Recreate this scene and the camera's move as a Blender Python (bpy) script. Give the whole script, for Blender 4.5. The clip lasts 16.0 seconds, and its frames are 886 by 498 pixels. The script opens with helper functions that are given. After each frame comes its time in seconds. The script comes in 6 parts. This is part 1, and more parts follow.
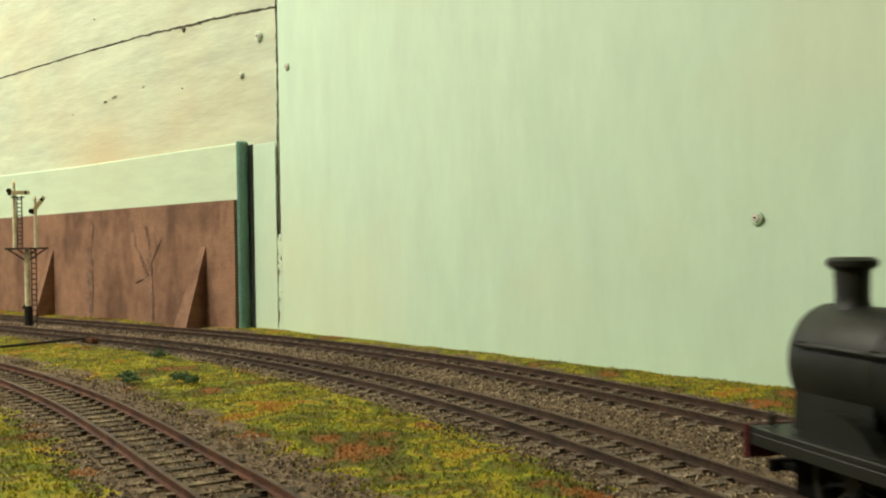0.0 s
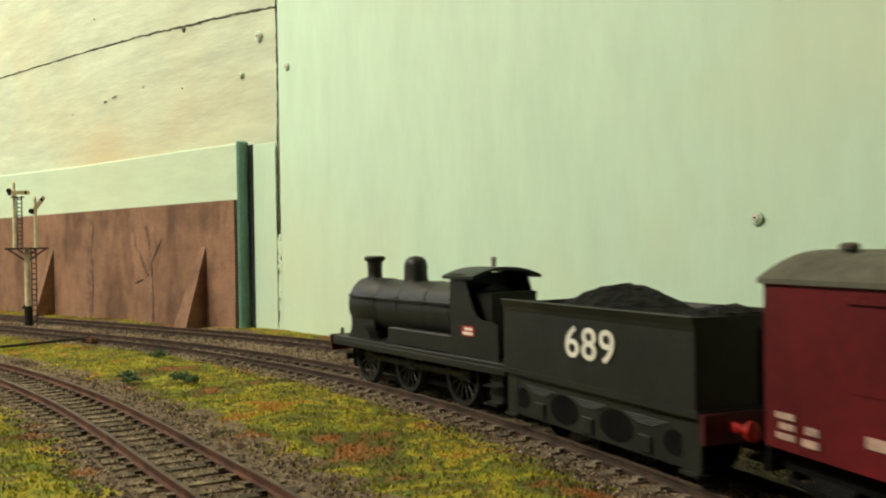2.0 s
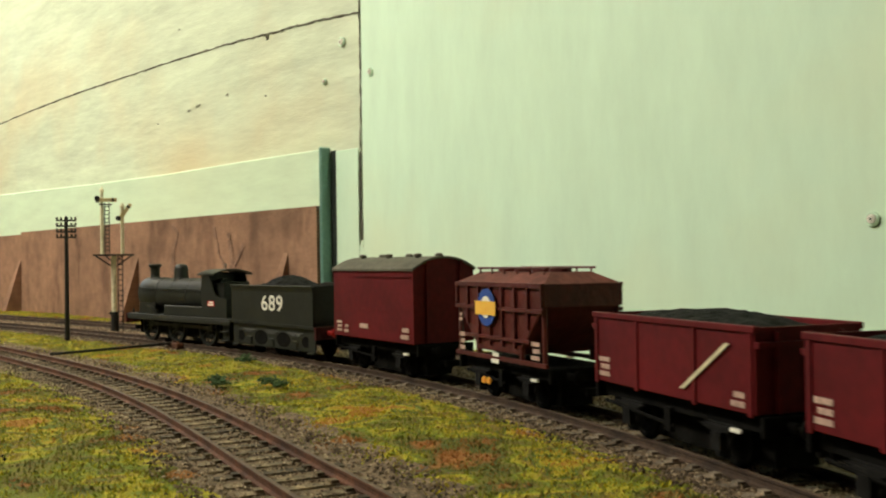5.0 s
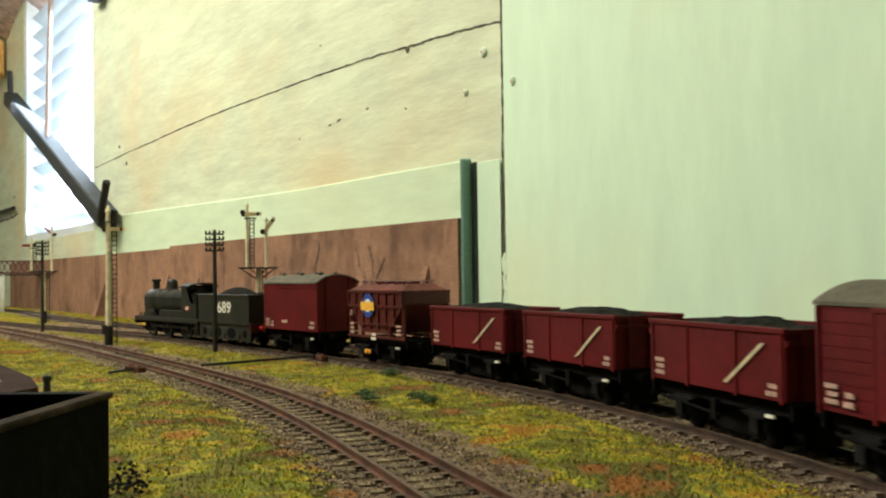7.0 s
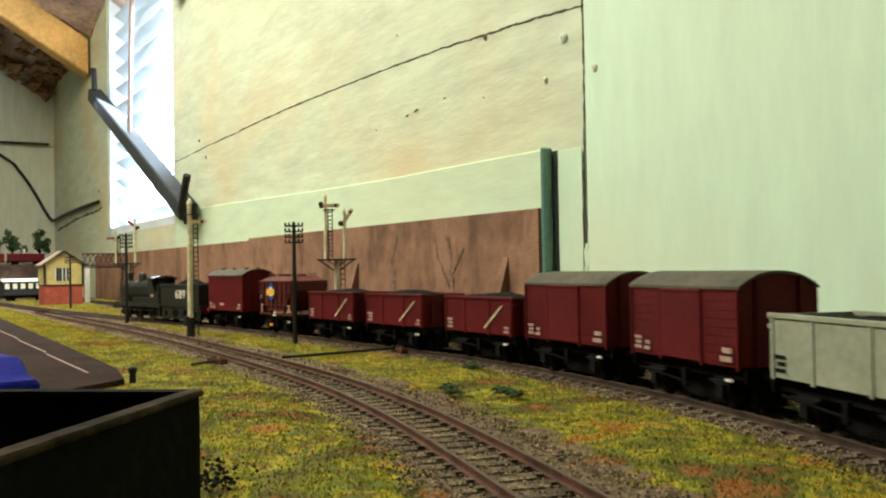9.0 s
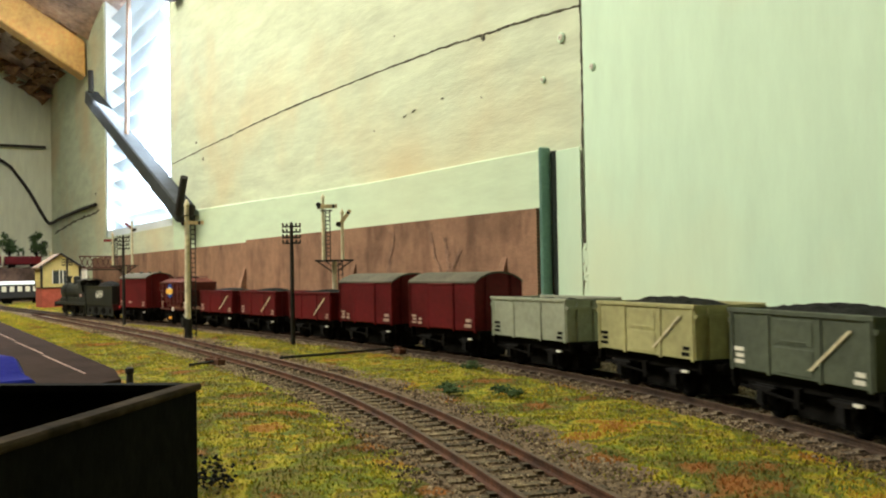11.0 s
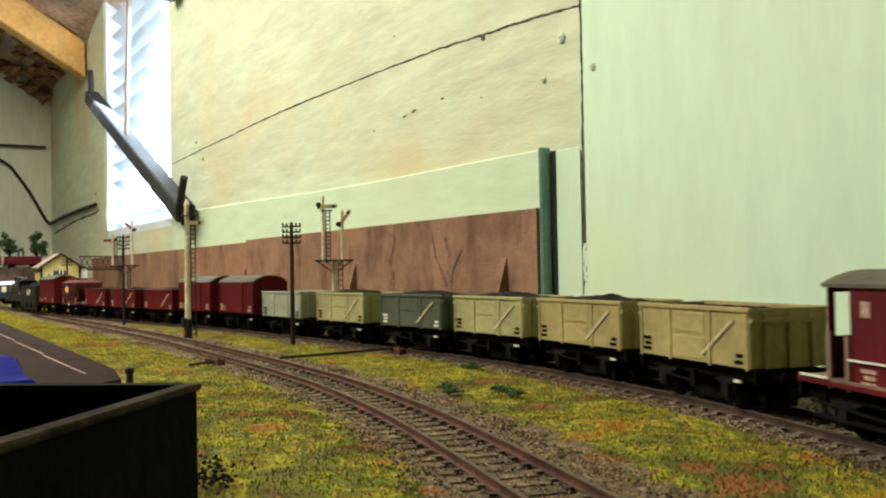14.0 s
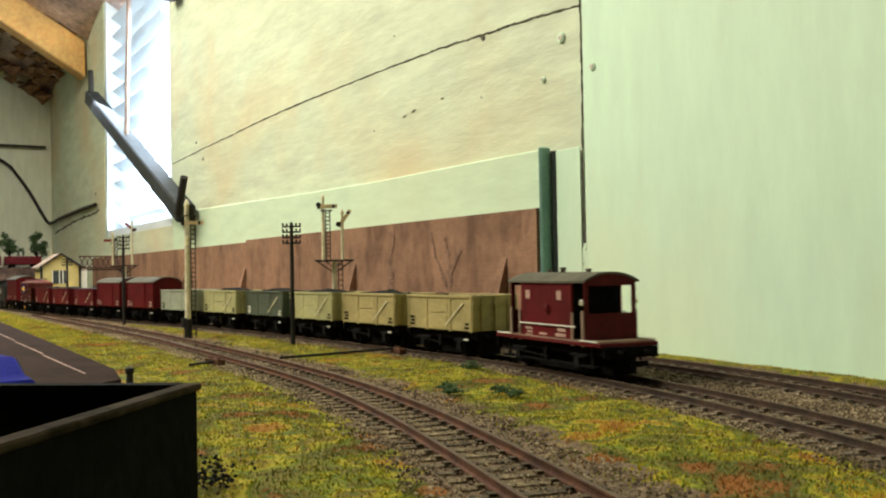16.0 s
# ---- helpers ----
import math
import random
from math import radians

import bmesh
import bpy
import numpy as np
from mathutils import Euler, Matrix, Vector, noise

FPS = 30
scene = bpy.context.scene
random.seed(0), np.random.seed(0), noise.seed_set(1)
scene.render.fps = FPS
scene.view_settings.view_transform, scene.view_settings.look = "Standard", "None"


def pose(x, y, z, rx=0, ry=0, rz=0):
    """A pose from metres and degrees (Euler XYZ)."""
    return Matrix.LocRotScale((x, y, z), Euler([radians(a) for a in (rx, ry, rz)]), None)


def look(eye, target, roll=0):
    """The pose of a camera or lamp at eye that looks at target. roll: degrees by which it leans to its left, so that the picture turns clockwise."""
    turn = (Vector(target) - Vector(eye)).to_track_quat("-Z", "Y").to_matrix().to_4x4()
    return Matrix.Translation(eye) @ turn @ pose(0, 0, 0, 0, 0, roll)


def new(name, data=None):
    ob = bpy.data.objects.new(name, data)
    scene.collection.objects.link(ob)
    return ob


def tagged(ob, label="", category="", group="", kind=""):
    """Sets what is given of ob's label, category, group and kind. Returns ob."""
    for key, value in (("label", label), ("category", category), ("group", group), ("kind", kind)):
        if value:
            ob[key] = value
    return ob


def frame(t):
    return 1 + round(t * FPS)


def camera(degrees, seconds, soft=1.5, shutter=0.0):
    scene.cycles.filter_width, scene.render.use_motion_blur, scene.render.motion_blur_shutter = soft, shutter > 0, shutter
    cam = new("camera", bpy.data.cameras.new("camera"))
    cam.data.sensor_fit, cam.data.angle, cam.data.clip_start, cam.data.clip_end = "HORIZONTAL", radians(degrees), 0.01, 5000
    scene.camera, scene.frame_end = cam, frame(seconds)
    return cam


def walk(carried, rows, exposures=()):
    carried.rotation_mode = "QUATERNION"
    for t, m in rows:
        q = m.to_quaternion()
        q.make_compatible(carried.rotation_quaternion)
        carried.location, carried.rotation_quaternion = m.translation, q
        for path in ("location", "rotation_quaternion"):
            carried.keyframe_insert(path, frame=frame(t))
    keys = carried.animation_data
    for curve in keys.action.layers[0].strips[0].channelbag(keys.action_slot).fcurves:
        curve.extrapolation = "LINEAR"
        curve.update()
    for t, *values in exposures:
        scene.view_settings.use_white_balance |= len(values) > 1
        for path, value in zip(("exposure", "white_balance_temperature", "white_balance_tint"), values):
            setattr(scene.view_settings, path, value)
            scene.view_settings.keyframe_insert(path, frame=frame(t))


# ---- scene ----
FOV = 49.52
cam = camera(FOV, 16.0, soft=2.1, shutter=0.5)


def aim(x, y, z, yaw, pitch, roll):
    """A camera pose: yaw to the left of +y, pitch up, in degrees."""
    a, p = radians(yaw), radians(pitch)
    d = Vector((-math.sin(a) * math.cos(p), math.cos(a) * math.cos(p), math.sin(p)))
    return look((x, y, z), Vector((x, y, z)) + d, roll)


PATH = [
    (0.0, aim(0.0, 0.0, 0.0498, 43.31, -0.12, -0.99)),
    (3.2, aim(0.0, 0.0, 0.0498, 43.31, -0.12, -0.99)),
    (3.9, aim(-0.003, 0.0005, 0.049, 44.2, 0.1, -0.96)),
    (4.6, aim(-0.010, 0.001, 0.0475, 46.4, 0.6, -0.9)),
    (5.3, aim(-0.0155, 0.0015, 0.0458, 48.35, 1.0, -0.83)),
    (5.5, aim(-0.0177, 0.0017, 0.0455, 48.95, 1.5, -0.8)),
    (6.0, aim(-0.0215, 0.0005, 0.0465, 50.85, 1.15, -0.9)),
    (6.5, aim(-0.0265, 0.0008, 0.0465, 53.37, 1.53, -0.82)),
    (7.0, aim(-0.0285, 0.0020, 0.0463, 55.1, 1.58, -0.8)),
    (7.5, aim(-0.0318, 0.0026, 0.0470, 56.7, 1.48, -0.82)),
    (8.0, aim(-0.0355, 0.0036, 0.0470, 58.1, 0.98, -0.75)),
    (8.5, aim(-0.0372, 0.0036, 0.0470, 59.1, 1.16, -0.75)),
    (9.0, aim(-0.0385, 0.0034, 0.0465, 59.45, 1.12, -0.95)),
    (9.6, aim(-0.0401, 0.0039, 0.0449, 59.3, 1.286, -1.067)),
    (16.0, aim(-0.0401, 0.0039, 0.0449, 59.3, 1.286, -1.067)),
]
walk(cam, PATH, exposures=((0.0, 0.0, 6500, 10), (16.0, 0.0, 6500, 10)))

# ---- light ----
world = bpy.data.worlds.new("world")
scene.world = world
world.use_nodes = True
_sky = world.node_tree.nodes.new("ShaderNodeTexSky")
_sky.sky_type, _sky.sun_disc = "NISHITA", False
_sky.sun_elevation, _sky.sun_rotation = radians(40), radians(20)
world.node_tree.links.new(_sky.outputs[0], world.node_tree.nodes["Background"].inputs[0])
world.node_tree.nodes["Background"].inputs[1].default_value = 0.12


def area(name, m, sx, sy, power, colour):
    data = bpy.data.lights.new(name, "AREA")
    data.shape, data.size, data.size_y, data.energy, data.color = "RECTANGLE", sx, sy, power, colour
    ob = new(name, data)
    ob.matrix_world = m
    return ob


# the room's ceiling tube, and daylight in the window's opening
area("ceiling_lamp_light", look((-1.16, -0.27, 0.90), (-0.90, 0.12, 0.0)), 1.6, 0.12, 33.0, (1.0, 0.95, 0.75))
area("window_daylight", look((-1.66, 0.392, 0.30), (-1.45, -0.5, 0.05)), 0.42, 0.34, 10.0, (0.72, 0.86, 1.0))


# ---- materials ----
def material(name, base, rough=0.8, metal=0.0, spread=0.25, scale=60.0, fine=400.0, bump=0.3, dist=0.001, island=0.0, rand=0.0, tints=(), spec=0.3, detail=6.0):
    """A procedural surface: base colour varied at two scales, with relief."""
    m = bpy.data.materials.new(name)
    m.use_nodes = True
    nt = m.node_tree
    b = nt.nodes["Principled BSDF"]
    b.inputs["Roughness"].default_value, b.inputs["Metallic"].default_value = rough, metal
    b.inputs["Specular IOR Level"].default_value = spec
    tc = nt.nodes.new("ShaderNodeTexCoord")
    n1 = nt.nodes.new("ShaderNodeTexNoise")
    n1.inputs["Scale"].default_value, n1.inputs["Detail"].default_value = scale, detail
    n2 = nt.nodes.new("ShaderNodeTexNoise")
    n2.inputs["Scale"].default_value, n2.inputs["Detail"].default_value = fine, 4
    nt.links.new(tc.outputs["Object"], n1.inputs["Vector"])
    nt.links.new(tc.outputs["Object"], n2.inputs["Vector"])
    ramp = nt.nodes.new("ShaderNodeValToRGB")
    lo = [c * (1 - spread) for c in base]
    hi = [min(1, c * (1 + spread)) for c in base]
    ramp.color_ramp.elements[0].position, ramp.color_ramp.elements[0].color = 0.3, (*lo, 1)
    ramp.color_ramp.elements[1].position, ramp.color_ramp.elements[1].color = 0.7, (*hi, 1)
    nt.links.new(n1.outputs["Fac"], ramp.inputs["Fac"])
    col = ramp.outputs["Color"]
    mixf = nt.nodes.new("ShaderNodeMix")
    mixf.data_type, mixf.blend_type = "RGBA", "OVERLAY"
    mixf.inputs["Factor"].default_value = min(1.0, spread * 1.6)
    nt.links.new(col, mixf.inputs["A"])
    nt.links.new(n2.outputs["Fac"], mixf.inputs["B"])
    col = mixf.outputs["Result"]
    if tints:
        r2 = nt.nodes.new("ShaderNodeValToRGB")
        r2.color_ramp.interpolation = "LINEAR"
        while len(r2.color_ramp.elements) < len(tints):
            r2.color_ramp.elements.new(0.5)
        for i, (e, c) in enumerate(zip(r2.color_ramp.elements, tints)):
            e.position, e.color = i / max(1, len(tints) - 1), (*c, 1)
        if island:
            g = nt.nodes.new("ShaderNodeNewGeometry")
            add = nt.nodes.new("ShaderNodeMath")
            add.operation = "MULTIPLY_ADD"
            add.inputs[1].default_value = island
            sub = nt.nodes.new("ShaderNodeMath")
            sub.operation = "MULTIPLY_ADD"
            sub.inputs[1].default_value, sub.inputs[2].default_value = 2.9, -0.95 - island / 2
            nt.links.new(n1.outputs["Fac"], sub.inputs[0])
            nt.links.new(g.outputs["Random Per Island"], add.inputs[0])
            nt.links.new(sub.outputs[0], add.inputs[2])
            nt.links.new(add.outputs[0], r2.inputs["Fac"])
        else:
            sub = nt.nodes.new("ShaderNodeMath")
            sub.operation = "MULTIPLY_ADD"
            sub.inputs[1].default_value, sub.inputs[2].default_value = 2.9, -0.95
            nt.links.new(n1.outputs["Fac"], sub.inputs[0])
            nt.links.new(sub.outputs[0], r2.inputs["Fac"])
        col = r2.outputs["Color"]
    if rand:
        oi = nt.nodes.new("ShaderNodeObjectInfo")
        hsv = nt.nodes.new("ShaderNodeHueSaturation")
        mr = nt.nodes.new("ShaderNodeMapRange")
        mr.inputs["To Min"].default_value, mr.inputs["To Max"].default_value = 1 - rand, 1 + rand
        nt.links.new(oi.outputs["Random"], mr.inputs["Value"])
        nt.links.new(mr.outputs[0], hsv.inputs["Value"])
        nt.links.new(col, hsv.inputs["Color"])
        col = hsv.outputs["Color"]
    nt.links.new(col, b.inputs["Base Color"])
    if bump:
        bp = nt.nodes.new("ShaderNodeBump")
        bp.inputs["Strength"].default_value, bp.inputs["Distance"].default_value = bump, dist
        nt.links.new(n2.outputs["Fac"], bp.inputs["Height"])
        nt.links.new(bp.outputs["Normal"], b.inputs["Normal"])
    return m


def glow(name, colour, strength):
    m = bpy.data.materials.new(name)
    m.use_nodes = True
    b = m.node_tree.nodes["Principled BSDF"]
    b.inputs["Base Color"].default_value = (*colour, 1)
    b.inputs["Emission Color"].default_value = (*colour, 1)
    b.inputs["Emission Strength"].default_value = strength
    return m


def painted_wall(name, base, stain, streak=(3.0, 3.0, 0.6), amount=0.5, low=0.86, relief=0.35):
    """Old brushed emulsion on board: vertical brush streaks and warm damp stains."""
    m = bpy.data.materials.new(name)
    m.use_nodes = True
    nt = m.node_tree
    b = nt.nodes["Principled BSDF"]
    b.inputs["Roughness"].default_value = 0.6
    tc = nt.nodes.new("ShaderNodeTexCoord")
    mp = nt.nodes.new("ShaderNodeMapping")
    mp.inputs["Scale"].default_value = streak
    nt.links.new(tc.outputs["Object"], mp.inputs["Vector"])
    ns = nt.nodes.new("ShaderNodeTexNoise")
    ns.inputs["Scale"].default_value, ns.inputs["Detail"].default_value, ns.inputs["Roughness"].default_value = 28, 7, 0.65
    nt.links.new(mp.outputs[0], ns.inputs["Vector"])
    nb = nt.nodes.new("ShaderNodeTexNoise")
    nb.inputs["Scale"].default_value, nb.inputs["Detail"].default_value = 5.5, 5
    nt.links.new(tc.outputs["Object"], nb.inputs["Vector"])
    r1 = nt.nodes.new("ShaderNodeValToRGB")
    r1.color_ramp.elements[0].position, r1.color_ramp.elements[0].color = 0.25, (*[c * low for c in base], 1)
    r1.color_ramp.elements[1].position, r1.color_ramp.elements[1].color = 0.7, (*[min(0.9, c * 1.06) for c in base], 1)
    nt.links.new(ns.outputs["Fac"], r1.inputs["Fac"])
    r2 = nt.nodes.new("ShaderNodeValToRGB")
    r2.color_ramp.elements[0].position, r2.color_ramp.elements[0].color = 0.48, (0, 0, 0, 1)
    r2.color_ramp.elements[1].position, r2.color_ramp.elements[1].color = 0.8, (amount, amount, amount, 1)
    nt.links.new(nb.outputs["Fac"], r2.inputs["Fac"])
    mx = nt.nodes.new("ShaderNodeMix")
    mx.data_type = "RGBA"
    mx.inputs["B"].default_value = (*stain, 1)
    nt.links.new(r2.outputs["Color"], mx.inputs["Factor"])
    nt.links.new(r1.outputs["Color"], mx.inputs["A"])
    nt.links.new(mx.outputs["Result"], b.inputs["Base Color"])
    bp = nt.nodes.new("ShaderNodeBump")
    bp.inputs["Strength"].default_value, bp.inputs["Distance"].default_value = relief, 0.0015
    nt.links.new(ns.outputs["Fac"], bp.inputs["Height"])
    nt.links.new(bp.outputs["Normal"], b.inputs["Normal"])
    return m


M_PANEL = painted_wall("panel_paint", (0.61, 0.80, 0.63), (0.69, 0.73, 0.50), streak=(2.2, 3.0, 0.7), amount=0.9, low=0.93, relief=0.15)
M_BOARD = painted_wall("board_paint", (0.63, 0.70, 0.53), (0.63, 0.48, 0.27), streak=(0.55, 3.0, 2.4), amount=0.95, low=0.74, relief=0.7)
M_LOWER = painted_wall("lower_board_paint", (0.60, 0.74, 0.55), (0.64, 0.69, 0.48), streak=(0.7, 3.0, 3.0), amount=0.6)
# invented brown for the unseen walls, dark so shadows get little fill
M_SHED = material("bare_brown_boards", (0.22, 0.17, 0.12), 0.85, spread=0.3, scale=6, fine=60)
M_SIDE = painted_wall("side_wall_paint", (0.80, 0.84, 0.70), (0.55, 0.52, 0.38), amount=0.4)
M_TEAL = material("teal_paint", (0.20, 0.36, 0.32), 0.55, spread=0.15, scale=40)
M_DARK = material("dark_gap", (0.03, 0.04, 0.035), 0.9, spread=0.3)
M_STAIN = material("sooty_brick_stain", (0.235, 0.135, 0.094), 0.9, spread=0.4, scale=120, fine=700)
M_CRACK = material("grimy_joint", (0.10, 0.095, 0.07), 0.95, spread=0.5, scale=150)
M_WOOD = material("rafter_wood", (0.72, 0.42, 0.14), 0.6, spread=0.3, scale=12, fine=150)
M_INSUL = material("wrinkled_insulation", (0.50, 0.36, 0.31), 0.35, spread=0.5, scale=14, fine=90, bump=0.8, dist=0.01, spec=0.5)
M_GRASS = material("scatter_grass", (0.22, 0.22, 0.03), 0.95, scale=34, fine=900, bump=0.0, island=0.30, detail=4.5,
                   tints=((0.367, 0.143, 0.032), (0.320, 0.144, 0.036), (0.097, 0.120, 0.020), (0.240, 0.193, 0.038), (0.184, 0.232, 0.020), (0.497, 0.416, 0.023), (0.256, 0.176, 0.036), (0.128, 0.184, 0.023), (0.528, 0.416, 0.025), (0.421, 0.197, 0.032)))
M_TURF = material("turf", (0.16, 0.15, 0.03), 0.95, scale=34, fine=1100, bump=0.9, dist=0.002, detail=4.5,
                  tints=((0.316, 0.123, 0.028), (0.276, 0.125, 0.031), (0.083, 0.103, 0.016), (0.206, 0.166, 0.033), (0.159, 0.200, 0.016), (0.427, 0.359, 0.021), (0.221, 0.153, 0.031), (0.110, 0.159, 0.021), (0.454, 0.359, 0.022), (0.362, 0.169, 0.028)))
M_BALLAST = material("ballast_bed", (0.165, 0.115, 0.072), 0.95, scale=300, fine=1200, bump=1.0, dist=0.001, spread=0.5)
M_STONE = material("ballast_stone", (0.25, 0.20, 0.15), 0.9, scale=20, fine=900, bump=0.0, island=1.3,
                   tints=((0.064, 0.044, 0.029), (0.152, 0.106, 0.064), (0.198, 0.140, 0.087), (0.422, 0.330, 0.218)))
M_SLEEPER = material("sleeper_plastic", (0.125, 0.095, 0.055), 0.85, spread=0.6, scale=260, fine=900, rand=0.55)
M_RAILMAIN = material("dull_brown_rail_side", (0.048, 0.028, 0.018), 0.8, spread=0.5, scale=90, fine=700)
M_TIE = material("dark_sleeper", (0.15, 0.118, 0.085), 0.85, spread=0.5, scale=200, fine=900, rand=0.5)
M_RAIL = material("rusty_rail_side", (0.085, 0.034, 0.017), 0.8, spread=0.5, scale=90, fine=700)
M_RAILTOP = material("worn_rail_top", (0.10, 0.066, 0.045), 0.7, metal=0.2, spread=0.35, scale=120)
def brickwork(name):
    """Printed brick paper: fine courses, mortar, sooty stains."""
    m = material(name, (0.32, 0.176, 0.113), 0.85, spread=0.25, scale=16, fine=120, bump=0.0)
    nt = m.node_tree
    b = nt.nodes["Principled BSDF"]
    old = b.inputs["Base Color"].links[0].from_socket
    tc = nt.nodes.new("ShaderNodeTexCoord")
    mp = nt.nodes.new("ShaderNodeMapping")
    mp.inputs["Rotation"].default_value = (radians(90), 0, 0)
    nt.links.new(tc.outputs["Object"], mp.inputs["Vector"])
    br = nt.nodes.new("ShaderNodeTexBrick")
    br.inputs["Scale"].default_value = 1.0
    br.inputs["Brick Width"].default_value, br.inputs["Row Height"].default_value = 0.0031, 0.00115
    br.inputs["Mortar Size"].default_value, br.inputs["Mortar Smooth"].default_value = 0.00017, 0.3
    br.inputs["Color1"].default_value, br.inputs["Color2"].default_value = (0.85, 0.80, 0.78, 1), (1.0, 1.0, 1.0, 1)
    br.inputs["Mortar"].default_value = (0.55, 0.60, 0.60, 1)
    nt.links.new(mp.outputs[0], br.inputs["Vector"])
    mx = nt.nodes.new("ShaderNodeMix")
    mx.data_type, mx.blend_type = "RGBA", "MULTIPLY"
    mx.inputs["Factor"].default_value = 0.8
    nt.links.new(old, mx.inputs["A"])
    nt.links.new(br.outputs["Color"], mx.inputs["B"])
    st = nt.nodes.new("ShaderNodeMapping")
    st.inputs["Scale"].default_value = (34, 34, 11)
    nt.links.new(tc.outputs["Object"], st.inputs["Vector"])
    ns = nt.nodes.new("ShaderNodeTexNoise")
    ns.inputs["Scale"].default_value, ns.inputs["Detail"].default_value, ns.inputs["Distortion"].default_value = 1.0, 5, 0.6
    nt.links.new(st.outputs[0], ns.inputs["Vector"])
    rp = nt.nodes.new("ShaderNodeValToRGB")
    rp.color_ramp.elements[0].position, rp.color_ramp.elements[0].color = 0.33, (0.45, 0.42, 0.42, 1)
    rp.color_ramp.elements[1].position, rp.color_ramp.elements[1].color = 0.47, (1, 1, 1, 1)
    nt.links.new(ns.outputs["Fac"], rp.inputs["Fac"])
    m2 = nt.nodes.new("ShaderNodeMix")
    m2.data_type, m2.blend_type = "RGBA", "MULTIPLY"
    m2.inputs["Factor"].default_value = 0.75
    nt.links.new(mx.outputs["Result"], m2.inputs["A"])
    nt.links.new(rp.outputs["Color"], m2.inputs["B"])
    nt.links.new(m2.outputs["Result"], b.inputs["Base Color"])
    bp = nt.nodes.new("ShaderNodeBump")
    bp.inputs["Strength"].default_value, bp.inputs["Distance"].default_value = 0.5, 0.0003
    nt.links.new(br.outputs["Fac"], bp.inputs["Height"])
    bp.invert = True
    nt.links.new(bp.outputs["Normal"], b.inputs["Normal"])
    return m


M_BRICK = brickwork("brick_paper")
M_BLACK = material("loco_black", (0.0125, 0.0135, 0.0108), 0.5, spread=0.3, scale=80, fine=500, bump=0.1, dist=0.0003)
M_FRAME = material("underframe_black", (0.006, 0.0056, 0.005), 0.9, spread=0.4, scale=120, spec=0.05)
M_AXLE = material("dusty_axlebox_grey", (0.0085, 0.008, 0.0075), 0.9, spread=0.6, scale=300, spec=0.1)
M_COAL = material("coal", (0.0085, 0.0085, 0.0082), 0.75, spread=0.6, scale=300, fine=900, bump=1.0, dist=0.002, spec=0.12)
M_BAUX = material("bauxite_red_paint", (0.098, 0.0058, 0.0080), 0.6, spread=0.22, scale=40, fine=400, bump=0.1, dist=0.0003, spec=0.15)
M_HOPRED = material("hopper_red_paint", (0.0750, 0.0120, 0.0097), 0.5, spread=0.3, scale=60, fine=400)
M_ROOF = material("van_roof_grey", (0.0935, 0.0853, 0.0633), 0.8, spread=0.25, scale=50)
M_GREY = material("wagon_pale_grey", (0.29, 0.31, 0.24), 0.7, spread=0.15, scale=50)
M_CREAM = material("wagon_faded_cream", (0.37, 0.35, 0.17), 0.7, spread=0.18, scale=40)
M_BUFF = material("wagon_buff", (0.38, 0.31, 0.135), 0.7, spread=0.18, scale=40)
M_GREEN = material("wagon_dull_green", (0.075, 0.090, 0.062), 0.7, spread=0.2, scale=40)
M_WHITE = material("white_marking", (0.72, 0.70, 0.62), 0.7, spread=0.12, scale=200, bump=0)
M_STRIPE = material("cream_stripe", (0.60, 0.54, 0.36), 0.7, spread=0.2, scale=300, bump=0)
M_PINK = material("faded_lettering", (0.4125, 0.2700, 0.2250), 0.7, spread=0.3, scale=900, bump=0)
M_DARKRED = material("grimy_beam_red", (0.05, 0.006, 0.007), 0.6, spread=0.4)
M_REDBEAM = material("buffer_beam_red", (0.42, 0.02, 0.02), 0.5, spread=0.2)
M_BRASS = material("pale_handrail", (0.2280, 0.1560, 0.1200), 0.5, spread=0.2)
M_STEEL = material("oily_steel", (0.05, 0.048, 0.044), 0.5, metal=0.3, spread=0.3)
M_POST = material("signal_cream_paint", (0.66, 0.60, 0.42), 0.7, spread=0.2, scale=200)
M_IRON = material("signal_black", (0.018, 0.016, 0.014), 0.7, spread=0.3)
M_ARM = material("signal_arm_yellow", (0.62, 0.50, 0.28), 0.7, spread=0.2)
M_ARMRED = material("signal_arm_red", (0.1600, 0.0200, 0.0160), 0.7, spread=0.2)
M_ROAD = material("road_tarmac", (0.032, 0.019, 0.015), 0.98, spread=0.3, scale=30, fine=600, spec=0.05)
M_BLUE = material("car_blue_paint", (0.004, 0.010, 0.24), 0.7, spread=0.12, spec=0.1)
M_YELLOW = material("emblem_yellow", (0.75, 0.42, 0.06), 0.6, spread=0.15)
M_NAVY = material("emblem_blue", (0.02, 0.06, 0.28), 0.6, spread=0.15)
M_ORANGE = material("wheel_handle_orange", (0.75, 0.33, 0.04), 0.6, spread=0.2)
M_BUSH = material("bush_green", (0.05, 0.09, 0.04), 0.95, spread=0.4, scale=300, island=0.8, tints=((0.03, 0.05, 0.02), (0.06, 0.11, 0.04), (0.09, 0.14, 0.06)))
M_BOXYEL = material("box_cream_boards", (0.62, 0.50, 0.20), 0.7, spread=0.15, scale=60)
M_BOXRED = material("box_red_brick", (0.40, 0.09, 0.06), 0.85, spread=0.25, scale=120)
M_SLATE = material("box_roof_tiles", (0.36, 0.24, 0.17), 0.8, spread=0.25, scale=90)
M_GLASS = material("dark_window_glass", (0.05, 0.06, 0.06), 0.1, spread=0.2, spec=0.6)
